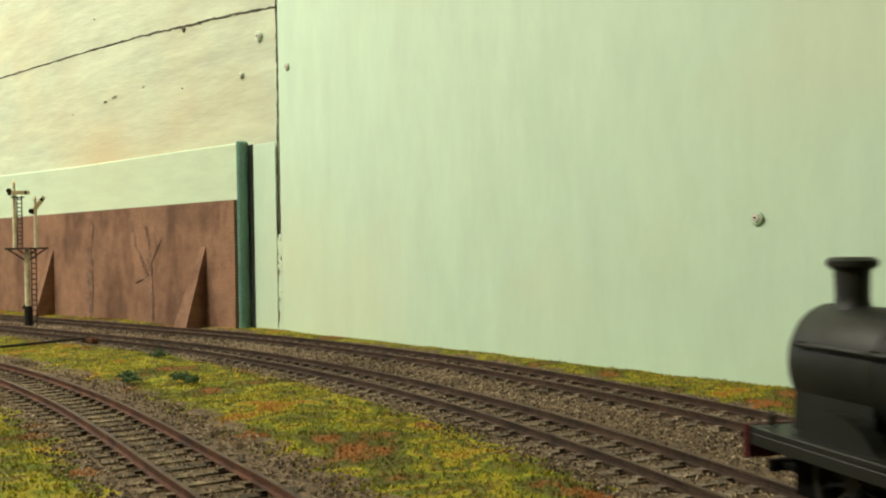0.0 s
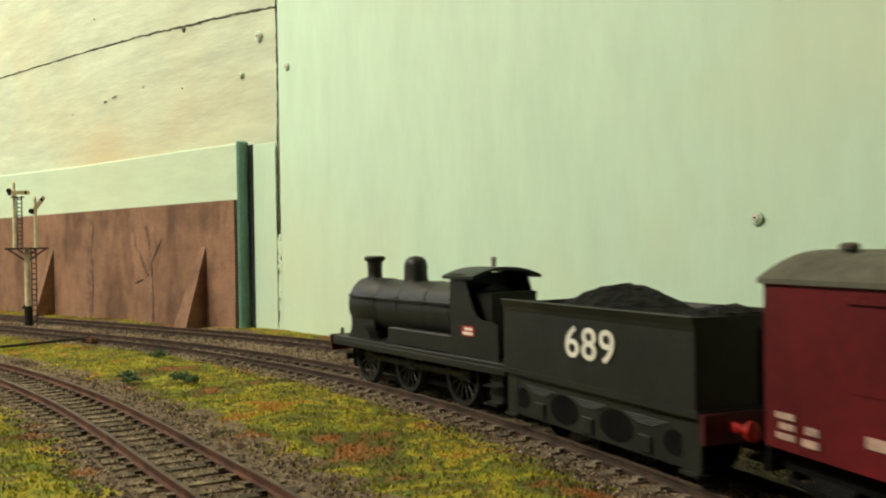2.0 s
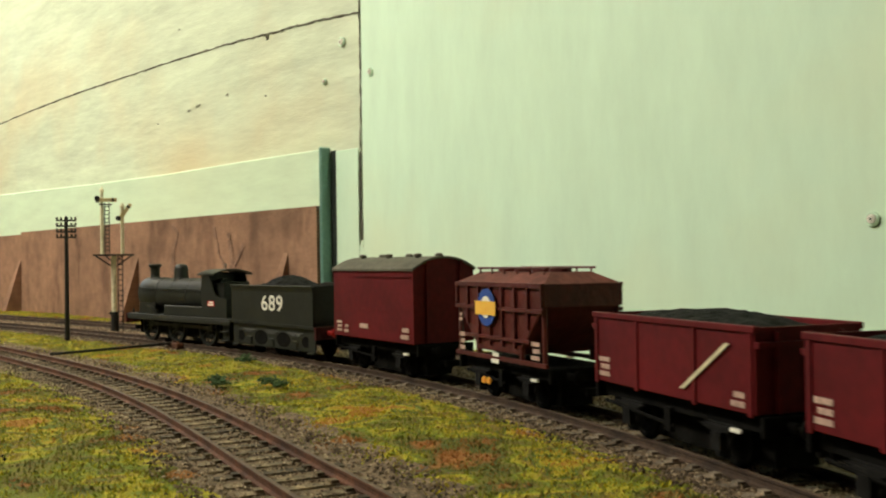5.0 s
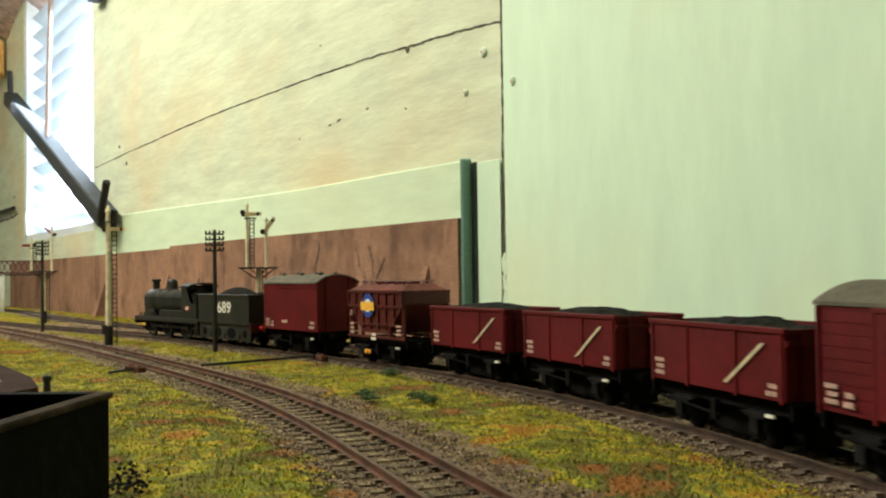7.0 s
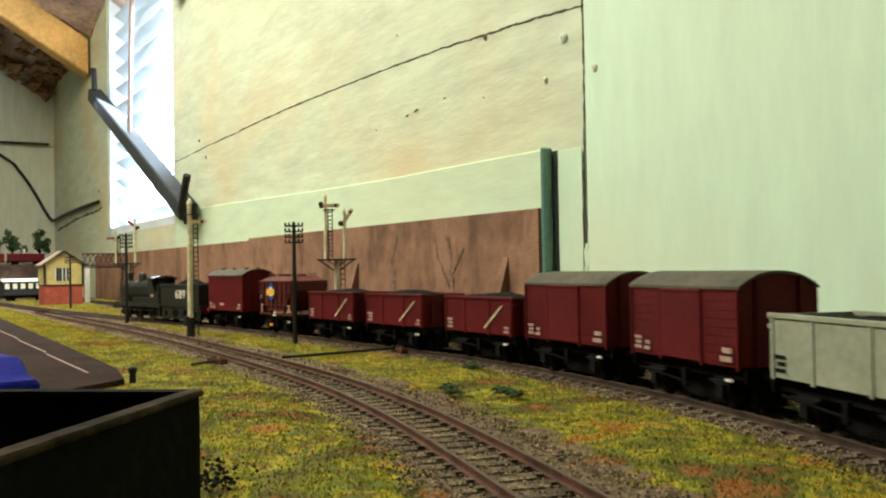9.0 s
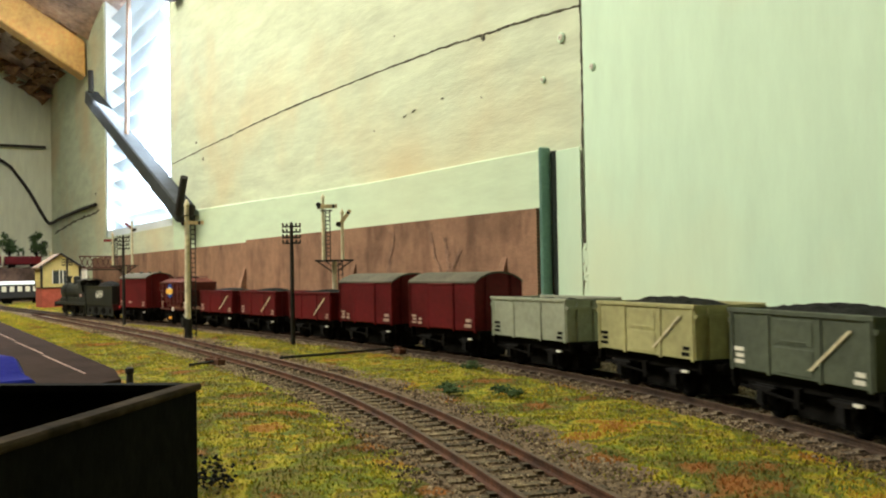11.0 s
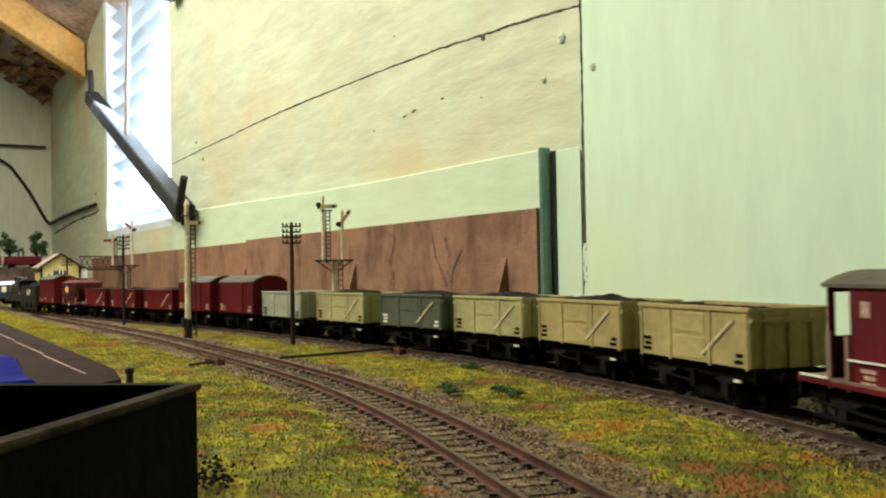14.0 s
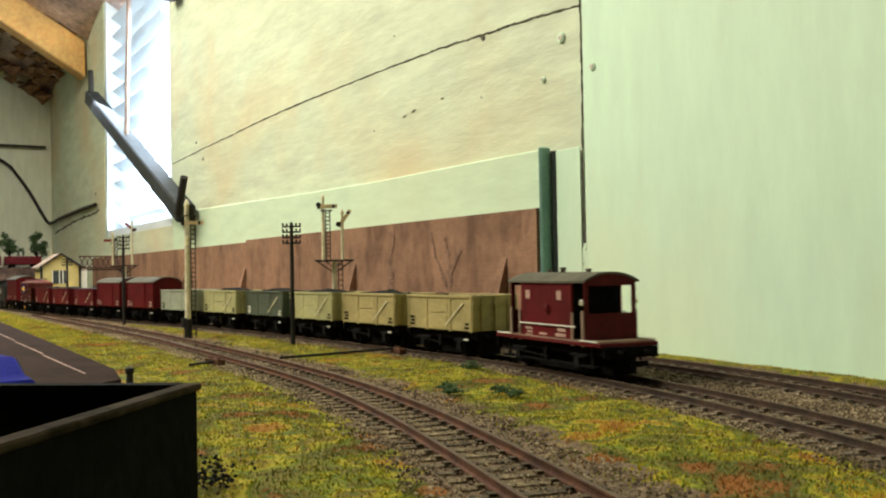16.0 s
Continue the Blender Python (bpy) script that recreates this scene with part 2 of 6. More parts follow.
M_SKYGLOW = glow("bright_daylight", (0.80, 0.90, 1.0), 3.2)
M_LOUVRE = material("louvre_blade", (0.66, 0.72, 0.76), 0.4, spread=0.1, scale=10)
M_CABLE = material("black_cable", (0.03, 0.028, 0.025), 0.6, spread=0.3)
M_MDF = material("chipboard_floor", (0.22, 0.17, 0.12), 0.8, spread=0.2, scale=20)
M_TUBE = glow("fluorescent_tube", (1.0, 0.92, 0.80), 4.0)


# ---- mesh helpers ----
def box(bm, x0, x1, y0, y1, z0, z1, m=None):
    vs = [bm.verts.new((x, y, z)) for x in (x0, x1) for y in (y0, y1) for z in (z0, z1)]
    if m is not None:
        for v in vs:
            v.co = m @ v.co
    for q in ((0, 1, 3, 2), (4, 6, 7, 5), (0, 4, 5, 1), (2, 3, 7, 6), (0, 2, 6, 4), (1, 5, 7, 3)):
        bm.faces.new([vs[i] for i in q])
    return vs


def lathe(bm, prof, seg=20, m=None, cap=True):
    """prof: (radius, height) along local z."""
    rings = []
    for r, h in prof:
        ring = []
        for i in range(seg):
            a = 2 * math.pi * i / seg
            v = Vector((r * math.cos(a), r * math.sin(a), h))
            ring.append(bm.verts.new(m @ v if m is not None else v))
        rings.append(ring)
    for a, b in zip(rings, rings[1:]):
        for i in range(seg):
            bm.faces.new((a[i], a[(i + 1) % seg], b[(i + 1) % seg], b[i]))
    if cap:
        bm.faces.new(rings[0][::-1])
        bm.faces.new(rings[-1])
    return rings


def rod(bm, a, b, r, seg=8):
    a, b = Vector(a), Vector(b)
    m = Matrix.Translation(a) @ (b - a).to_track_quat("Z", "Y").to_matrix().to_4x4()
    lathe(bm, ((r, 0), (r, (b - a).length)), seg, m)


def extrude(bm, poly, y0, y1, m=None):
    """A closed x-z outline swept along y."""
    A = [Vector((x, y0, z)) for x, z in poly]
    B = [Vector((x, y1, z)) for x, z in poly]
    if m is not None:
        A, B = [m @ v for v in A], [m @ v for v in B]
    A, B = [bm.verts.new(v) for v in A], [bm.verts.new(v) for v in B]
    n = len(A)
    for i in range(n):
        bm.faces.new((A[i], A[(i + 1) % n], B[(i + 1) % n], B[i]))
    bm.faces.new(A[::-1])
    bm.faces.new(B)


def finish(bm, smooth=False, bevel=0.0):
    bmesh.ops.recalc_face_normals(bm, faces=bm.faces)
    if bevel:
        es = [e for e in bm.edges if len(e.link_faces) == 2 and e.calc_face_angle(0) > 0.9]
        bmesh.ops.bevel(bm, geom=es, offset=bevel, segments=1, affect="EDGES", clamp_overlap=True)
    if smooth:
        for f in bm.faces:
            f.smooth = True
        for e in bm.edges:
            if len(e.link_faces) == 2 and e.calc_face_angle(0) > 0.7:
                e.smooth = False


def mesh_of(name, bm, mat):
    me = bpy.data.meshes.new(name)
    bm.to_mesh(me)
    bm.free()
    for m in (mat if isinstance(mat, (list, tuple)) else [mat]):
        me.materials.append(m)
    return me


def part(name, bm, mat, parent, label="", smooth=False, bevel=0.0, m=None):
    finish(bm, smooth, bevel)
    ob = new(name, mesh_of(name, bm, mat))
    ob.parent = parent
    if m is not None:
        ob.matrix_basis = m
    return tagged(ob, label)


def thing(name, label, category, group="", m=None, kind=""):
    ob = new(name)
    ob.empty_display_size = 0.01
    if m is not None:
        ob.matrix_basis = m
    return tagged(ob, label, category, group, kind)


def solid(name, bm, mat, label="", category="", kind="", group="", smooth=False, bevel=0.0):
    finish(bm, smooth, bevel)
    return tagged(new(name, mesh_of(name, bm, mat)), label, category, group, kind)


def tufts(name, points, radius, height, mat, label, category, rng):
    """Many small leaning three-sided tufts in one mesh."""
    n = len(points)
    ang = rng.uniform(0, 6.283, n)[:, None] + np.array([0, 2.094, 4.189])[None]
    r = radius[:, None] * rng.uniform(0.6, 1.4, (n, 3))
    foot = np.stack([np.cos(ang) * r, np.sin(ang) * r, np.full((n, 3), -0.0004)], -1)
    tip = np.stack([rng.normal(0, 0.7, n) * radius * 1.6, rng.normal(0, 0.7, n) * radius * 1.6, height], -1)[:, None]
    v = np.concatenate([foot, tip], 1) + points[:, None, :]
    tri = np.array([(0, 1, 3), (1, 2, 3), (2, 0, 3)])
    me = bpy.data.meshes.new(name)
    me.from_pydata(v.reshape(-1, 3).tolist(), [], (tri[None] + 4 * np.arange(n)[:, None, None]).reshape(-1, 3).tolist())
    me.materials.append(mat)
    return tagged(new(name, me), label, category, kind="stuff")


def tri_cloud(name, points, radius, mat, label, category, rng, flat=0.7, parent=None, up=0.0):
    """Many small uneven lumps (octahedra) in one mesh."""
    n = len(points)
    base = np.array([(1, 0, 0), (0, 1, 0), (-1, 0, 0), (0, -1, 0), (0, 0, 1), (0, 0, -1)], float)
    tri = np.array([(0, 1, 4), (1, 2, 4), (2, 3, 4), (3, 0, 4), (1, 0, 5), (2, 1, 5), (3, 2, 5), (0, 3, 5)])
    v = np.repeat(base[None], n, 0) * rng.uniform(0.55, 1.3, (n, 6, 1))
    ang = rng.uniform(0, 6.283, n)
    c, s = np.cos(ang)[:, None], np.sin(ang)[:, None]
    x, y = v[..., 0] * c - v[..., 1] * s, v[..., 0] * s + v[..., 1] * c
    r = (np.asarray(radius) * np.ones(n))[:, None]
    z = v[..., 2] * flat + up * (v[..., 2] > 0)
    v = np.stack([x * r, y * r, z * r], -1) + points[:, None, :]
    me = bpy.data.meshes.new(name)
    me.from_pydata(v.reshape(-1, 3).tolist(), [], (tri[None] + 6 * np.arange(n)[:, None, None]).reshape(-1, 3).tolist())
    me.materials.append(mat)
    ob = new(name, me)
    ob.parent = parent
    return tagged(ob, label, category, kind="stuff")


# ---- track lines ----
def spline(P, step=10):
    P = [Vector(p) for p in P]
    P = [P[0] * 2 - P[1]] + P + [P[-1] * 2 - P[-2]]
    out = []
    for a, b, c, d in zip(P, P[1:], P[2:], P[3:]):
        for k in range(step):
            u = k / step
            out.append(0.5 * (2 * b + (c - a) * u + (2 * a - 5 * b + 4 * c - d) * u * u + (3 * b - a - 3 * c + d) * u ** 3))
    return out + [P[-2]]


class Line:
    def __init__(self, pts, zero):
        self.p = np.array([(q[0], q[1]) for q in pts])
        self.s = np.r_[0, np.cumsum(np.linalg.norm(np.diff(self.p, axis=0), axis=1))]
        i = int(np.argmin(np.linalg.norm(self.p - np.array(zero), axis=1)))
        self.s = self.s - self.s[i]

    def at(self, s):
        return Vector((float(np.interp(s, self.s, self.p[:, 0])), float(np.interp(s, self.s, self.p[:, 1])), 0))

    def way(self, s):
        d = self.at(s + 0.008) - self.at(s - 0.008)
        return d.normalized()

    def stand(self, s, base=0.0):
        """A vehicle whose two wheel centres, base apart, both stand on the line."""
        a, b = self.at(s + base / 2 + 0.001), self.at(s - base / 2 - 0.001)
        d, c = (a - b).normalized(), (a + b) / 2
        return Matrix.Translation(c) @ Matrix.Rotation(math.atan2(d.y, d.x), 4, "Z")


APEX = (-0.49, 0.278)
LEFT = [(-0.49, 0.278), (-0.70, 0.272), (-0.85, 0.262), (-1.0, 0.242), (-1.17, 0.22), (-1.4, 0.197), (-1.6, 0.185), (-1.9, 0.17), (-2.35, 0.15)]


def arc(radius):
    return [(-0.49 + radius * math.sin(radians(a)), -0.62 + radius * math.cos(radians(a))) for a in range(124, 0, -1)]


MAIN = Line([Vector((*p, 0)) for p in arc(0.898)] + spline([Vector((*p, 0)) for p in LEFT]), APEX)
FAR = Line([Vector((*p, 0)) for p in arc(0.952)] + spline([Vector((p[0], p[1] + d, 0)) for p, d in zip(LEFT, (0.054, 0.054, 0.055, 0.062, 0.08, 0.108, 0.135, 0.15, 0.165))]), (-0.49, 0.332))
SIDING = Line(spline([Vector((*p, 0)) for p in ((0.30, -0.14), (0.20, -0.06), (0.10, 0.003), (0.0, 0.053), (-0.1, 0.092), (-0.16, 0.113), (-0.20, 0.124), (-0.26, 0.140), (-0.33, 0.156),
              (-0.42, 0.170), (-0.526, 0.178), (-0.65, 0.184), (-0.76, 0.188), (-0.92, 0.188), (-1.15, 0.184), (-1.34, 0.184))]), (-0.42, 0.170))

# ---- room ----
WALL = 0.374


def wall_with_hole(name, label, x0, x1, y0, y1, z0, z1, hole, mat):
    bm = bmesh.new()
    if hole:
        hx0, hx1, hz0, hz1 = hole
        box(bm, x0, hx0, y0, y1, z0, z1)
        box(bm, hx1, x1, y0, y1, z0, z1)
        box(bm, hx0, hx1, y0, y1, z0, hz0)
        box(bm, hx0, hx1, y0, y1, hz1, z1)
    else:
        box(bm, x0, x1, y0, y1, z0, z1)
    bmesh.ops.remove_doubles(bm, verts=bm.verts, dist=1e-6)
    return solid(name, bm, mat, label, kind="structure")


WX0, WX1, WZ0, WZ1 = -1.885, -1.425, 0.117, 0.58
SEAM = -0.494
# boarded wall: lower boards and upper boards meet along a grimy joint
wall_with_hole("wall_north", "old boarded wall, cream and pale green brushed paint", -2.6, SEAM - 0.0015, WALL + 0.0005, WALL + 0.08, -0.9, 2.4, (WX0, WX1, WZ0, WZ1), M_BOARD)
# the large panel stands at a slight angle to the boards
PANEL = pose(SEAM + 0.0015, WALL - 0.001, 0, 0, 0, -7.8)
bm = bmesh.new()
box(bm, 0, 2.85, 0, 0.06, -0.9, 2.6, PANEL)
solid("wall_panel", bm, M_PANEL, "large pale green painted board panel with screw heads", kind="structure")
wall_with_hole("wall_gap", "dark joint behind the wall boards", SEAM - 0.0015, SEAM + 0.0015, WALL + 0.006, WALL + 0.08, -0.9, 2.6, None, M_CRACK)
wall_with_hole("wall_west", "pale painted end wall of the shed", -2.6, -2.5, -2.4, WALL, -0.9, 2.6, None, M_SIDE)
# unseen east and south walls, coloured dark to hold back bounced light
wall_with_hole("wall_east", "unseen end wall, dark brown to cut bounced light", 2.2, 2.3, -2.4, WALL, -0.9, 2.6, None, M_SHED)
wall_with_hole("wall_south", "unseen wall behind the railway, dark brown to cut bounced light", -2.6, 2.3, -2.5, -2.4, -0.9, 2.6, None, M_SHED)
# floor out of view, its brown also dark to weaken fill light
bm = bmesh.new()
box(bm, -2.6, 2.3, -2.5, WALL + 0.08, -0.95, -0.9)
solid("floor", bm, M_MDF, "unseen shed floor, dark brown to cut bounced light", kind="structure")
# roof: sloping underside with wrinkled insulation, a long purlin, and a plain ceiling farther on
def roof_z(x, y):
    return 0.418 + 0.20 * (x + 2.5) + 0.62 * (WALL - y)


bm = bmesh.new()
nx, ny = 90, 60
grid = [[None] * (ny + 1) for _ in range(nx + 1)]
for i in range(nx + 1):
    for j in range(ny + 1):
        x, y = -2.55 + 4.9 * (i / nx) ** 1.6, WALL + 0.06 - 2.9 * (j / ny) ** 1.4
        w = noise.noise(Vector((x * 5, y * 9, 0))) * 0.02 + noise.noise(Vector((x * 17, y * 23, 3))) * 0.008
        grid[i][j] = bm.verts.new((x, y, roof_z(x, y) + (0.004 if x > -2.07 else 0.062) + w))
for i in range(nx):
    for j in range(ny):
        bm.faces.new((grid[i][j], grid[i + 1][j], grid[i + 1][j + 1], grid[i][j + 1]))
solid("ceiling", bm, M_INSUL, "sloping roof lined with wrinkled brown insulation sheet", kind="structure", smooth=True)
for k, bx in enumerate((-2.06, -1.36, -0.66, 0.04, 0.74, 1.44)):
    bm = bmesh.new()
    y1 = WALL - 0.004
    vs = box(bm, bx - 0.024, bx + 0.024, -2.38, y1, 0, 0.072)
    for v in vs:
        v.co.z += roof_z(bx, v.co.y) - 0.066
    ob = solid("trim", bm, M_WOOD, "sawn orange pine roof timber", kind="structure", bevel=0.003)
# ragged dark insulation edge between purlin and end wall
rng = np.random.default_rng(5)
n = 900
pts = np.c_[rng.uniform(-2.5, -2.09, n), rng.uniform(-1.2, WALL - 0.01, n), np.zeros(n)]
pts[:, 2] = 0.462 + 0.2 * (pts[:, 0] + 2.5) + 0.62 * (WALL - pts[:, 1]) + rng.normal(0, 0.006, n)
tri_cloud("insulation", pts, rng.uniform(0.012, 0.035, n), material("dark_fibre", (0.26, 0.15, 0.09), 0.95, spread=0.5, scale=60), "ragged dark brown roof insulation above the end wall", "insulation", rng, flat=0.6)

# grimy joints between the boards of the wall: narrow, wavering, proud strips of old filler
def crack(name, pts, width, seed, label, mat=None):
    r = random.Random(seed)
    bm = bmesh.new()
    P = spline([Vector(p) for p in pts], 14)
    prev = None
    for i, p in enumerate(P):
        d = (P[min(i + 1, len(P) - 1)] - P[max(i - 1, 0)]).normalized()
        nrm = Vector((-d.z, 0, d.x))
        w = width * r.uniform(0.35, 1.25)
        o = r.uniform(-0.25, 0.25) * width
        a, b, c = p + nrm * (o + w / 2), p + nrm * o + Vector((0, -0.0003, 0)), p + nrm * (o - w / 2)
        cur = [bm.verts.new(v) for v in (a, b, c)]
        if prev:
            bm.faces.new((prev[0], cur[0], cur[1], prev[1]))
            bm.faces.new((prev[1], cur[1], cur[2], prev[2]))
        prev = cur
    return solid(name, bm, mat or M_CRACK, label, kind="structure")


YB = WALL + 0.0002
crack("board_joint", [(SEAM, YB, 0.2045), (-0.55, YB, 0.2085), (-0.603, YB, 0.2105), (-0.66, YB, 0.213), (-0.744, YB, 0.2145), (-0.88, YB, 0.2155), (-1.02, YB, 0.215), (-1.24, YB, 0.21), (-1.42, YB, 0.205)], 0.0017, 3, "grimy horizontal joint between wall boards")
crack("board_joint", [(-1.94, YB, 0.173), (-2.0, YB, 0.168), (-2.2, YB, 0.164), (-2.46, YB, 0.15)], 0.006, 9, "dark joint of the wall boards beyond the window")
crack("board_joint", [(SEAM, WALL - 0.0012, 0.32), (SEAM + 0.0005, WALL - 0.0012, 0.2045)], 0.002, 4, "open joint beside the panel")
crack("board_joint", [(SEAM, WALL - 0.0012, 0.2045), (SEAM + 0.0006, WALL - 0.0012, 0.16), (SEAM - 0.0004, WALL - 0.0012, 0.11), (SEAM, WALL - 0.0012, 0.06)], 0.0019, 6, "open upright joint beside the panel")
crack("board_joint", [(SEAM, WALL - 0.0012, 0.06), (SEAM + 0.0006, WALL - 0.0012, 0.03), (SEAM, WALL - 0.0012, -0.004)], 0.0085, 8, "filled lower end of the upright joint", M_PANEL)


def screw(x, z, r, y=YB):
    t = thing("screw_head", "countersunk screw head under chipped paint", "screw", "screws in the wall", pose(x, y, z, 90, 0, -7.8 if x > SEAM else 0))
    bm = bmesh.new()
    lathe(bm, ((r * 1.5, -0.0004), (r * 1.5, 0.0003), (r * 1.2, 0.0006), (r, 0.0003)), 16)
    part("rim", bm, M_PANEL, t, smooth=True)
    bm = bmesh.new()
    lathe(bm, ((r * 0.95, 0.0003), (r * 0.9, 0.0009), (r * 0.3, 0.0012), (r * 0.1, 0.0004)), 14)
    part("head", bm, M_WHITE, t, smooth=True)
    bm = bmesh.new()
    box(bm, -r * 0.35, r * 0.35, -r * 0.22, r * 0.22, 0.0008, 0.00115)
    part("slot", bm, M_DARK, t)


for sx, sz, sr in ((-0.514, 0.1889, 0.0022), (-0.4811, 0.1641, 0.0018), (-0.1535, 0.0583, 0.0017), (-0.5335, 0.166, 0.0014)):
    screw(sx, sz, sr, WALL - 0.0014 - 0.137 * (sx - SEAM) if sx > SEAM else YB - 0.0006)
# knots and scars on the boards
for kx, kz, kw, kh, kr in ((-0.603, 0.2085, 0.0042, 0.0052, 5), (-0.583, 0.2095, 0.003, 0.0025, 0), (-0.66, 0.1745, 0.004, 0.001, 20), (-0.705, 0.172, 0.008, 0.0009, 12), (-0.72, 0.170, 0.006, 0.0008, 12), (-0.606, 0.1665, 0.0022, 0.0012, 0),
                           (-0.735, 0.2385, 0.002, 0.0016, 0), (-1.30, 0.221, 0.006, 0.004, 0), (-1.27, 0.196, 0.004, 0.006, 0), (-1.97, 0.205, 0.01, 0.006, 0), (-0.775, 0.1655, 0.0022, 0.0014, 0)):
    bm = bmesh.new()
    lathe(bm, ((kw / 2, 0), (kw * 0.4, 0.0006), (kw * 0.15, 0.0003)), 10, pose(kx, YB - 0.0002, kz, 90, 0, 0) @ Matrix.Rotation(radians(kr), 4, "Z") @ Matrix.Diagonal((1, kh / kw, 1, 1)))
    solid("board_knot", bm, M_CRACK, "dark knot or scar in the painted boards", "knot", group="knots in the boards")

# raised lower board with its teal-painted end post
bm = bmesh.new()
extrude(bm, [(-1.40, -0.02), (-0.528, -0.02), (-0.528, 0.1208), (-0.60, 0.1212), (-0.76, 0.1212), (-0.90, 0.1232), (-1.11, 0.1275), (-1.40, 0.133)], 0.3690, WALL - 0.001)
solid("lower_board", bm, M_LOWER, "raised pale painted backing board above the brick paper", "board", bevel=0.0008)
t = thing("end_post", "narrow teal-painted upright batten with a dark strip as its shadow", "batten")
bm = bmesh.new()
box(bm, -0.528, -0.5255, 0.3640, WALL - 0.0012, -0.02, 0.1215)
part("batten", bm, M_TEAL, t, bevel=0.001)
# near-black strip that paints in the shadow beside the batten
bm = bmesh.new()
box(bm, -0.5255, -0.5200, 0.3722, WALL - 0.0012, -0.02, 0.119)
part("gap_strip", bm, M_DARK, t)
bm = bmesh.new()
box(bm, -0.5200, -0.4960, 0.3722, WALL - 0.0012, -0.02, 0.1185)
part("flat_strip", bm, M_PANEL, t, "pale green flat strip", bevel=0.0006)

# window: deep opening, louvres, bright outside
t = thing("window_1", "bright louvred window in the boarded wall", "window", kind="structure")
bm = bmesh.new()
for q in ((WX0, WX0 + 0.012, WZ0, WZ1), (WX1 - 0.012, WX1, WZ0, WZ1), (WX0, WX1, WZ0 - 0.0, WZ0 + 0.012)):
    box(bm, q[0], q[1], WALL + 0.002, WALL + 0.075, q[2], q[3])
part("window_frame", bm, M_LOUVRE, t)
bm = bmesh.new()
box(bm, WX0 + 0.012, WX1 - 0.012, WALL + 0.070, WALL + 0.078, WZ0 + 0.012, WZ1)
part("daylight", bm, M_SKYGLOW, t, "overexposed daylight behind the louvres")
for k in range(13):
    bm = bmesh.new()
    z = WZ0 + 0.026 + k * 0.034
    box(bm, WX0 + 0.013, WX1 - 0.10, -0.012, 0.012, -0.0008, 0.0008, pose(0, WALL + 0.022, z, -38))
    part("louvre", bm, M_LOUVRE, t)
# timber bar hanging slantwise in front of the window on a cord
t = thing("hanging_bar", "dark square timber bar hung slantwise before the window", "bar")
A0, B0 = Vector((-1.885, 0.352, 0.376)), Vector((-1.275, 0.352, 0.124))
bm = bmesh.new()
d = (B0 - A0)
mm = Matrix.Translation(A0) @ Matrix.Rotation(math.atan2(-d.z, d.x), 4, "Y")
box(bm, 0, d.length, -0.012, 0.012, -0.012, 0.012, mm)
part("bar", bm, material("bar_grey_paint", (0.035, 0.04, 0.042), 0.7, spread=0.2, spec=0.2), t, bevel=0.002)
for q, e in ((A0 + Vector((0.05, -0.01, 0.0)), (-0.005, 0, 0.04)), (B0 + Vector((0.0, -0.01, 0.0)), (0.03, 0, 0.045))):
    bm = bmesh.new()
    rod(bm, q, q + Vector(e), 0.005)
    part("hook", bm, M_IRON, t)
bm = bmesh.new()
for a, b in (((-1.60, 0.35, 0.24), (-1.60, 0.352, 0.33)), ((-1.60, 0.352, 0.33), (-1.585, 0.355, 0.56))):
    rod(bm, a, b, 0.004, 6)
part("cord", bm, M_BRASS, t, "twisted hemp cord")
t = thing("window_bracket", "small black iron bracket beside the window top", "bracket", m=pose(-1.37, 0.365, 0.437))
bm = bmesh.new()
box(bm, -0.02, 0.02, -0.008, 0.008, -0.006, 0.006)
rod(bm, (-0.012, 0, -0.004), (-0.02, 0, 0.02), 0.004)
rod(bm, (0.012, 0, -0.004), (0.03, 0, 0.02), 0.004)
part("body", bm, M_IRON, t, bevel=0.001)
# cable in the far corner
crv = bpy.data.curves.new("wall_cable", "CURVE")
crv.dimensions, crv.bevel_depth = "3D", 0.0036
sp = crv.splines.new("POLY")
cp = spline([Vector(p) for p in ((-2.49, 0.10, 0.41), (-2.49, 0.2601, 0.323), (-2.49, 0.2963, 0.2885), (-2.49, 0.3267, 0.2426), (-2.488, 0.3513, 0.196), (-2.48, 0.366, 0.175), (-2.32, 0.368, 0.1795), (-2.11, 0.369, 0.183), (-1.95, 0.369, 0.183))], 8)
sp.points.add(len(cp) - 1)
for q, p in zip(sp.points, cp):
    q.co = (*p, 1)
crv.materials.append(M_CABLE)
tagged(new("wall_cable", crv), "black cable looped across the corner of the walls", "cable")
bm = bmesh.new()
box(bm, -2.499, -2.485, 0.02, 0.21, 0.20, 0.385)
solid("wall_board", bm, M_SIDE, "small grey board fixed to the end wall", "board", bevel=0.002)
bm = bmesh.new()
rod(bm, (-2.49, -1.0, 0.362), (-2.49, 0.36, 0.357), 0.003)
solid("wall_wire", bm, M_CABLE, "thin dark wire along the end wall", "wire")
# ceiling tube light that lights the room
t = thing("ceiling_lamp", "fluorescent tube batten under the roof", "lamp", m=pose(-1.16, -0.27, 0.94))
bm = bmesh.new()
box(bm, -0.83, 0.83, -0.04, 0.04, 0.0, 0.05)
part("batten", bm, M_WHITE, t, bevel=0.004)
bm = bmesh.new()
rod(bm, (-0.81, 0, -0.015), (0.81, 0, -0.015), 0.013, 10)
part("tube", bm, M_TUBE, t)

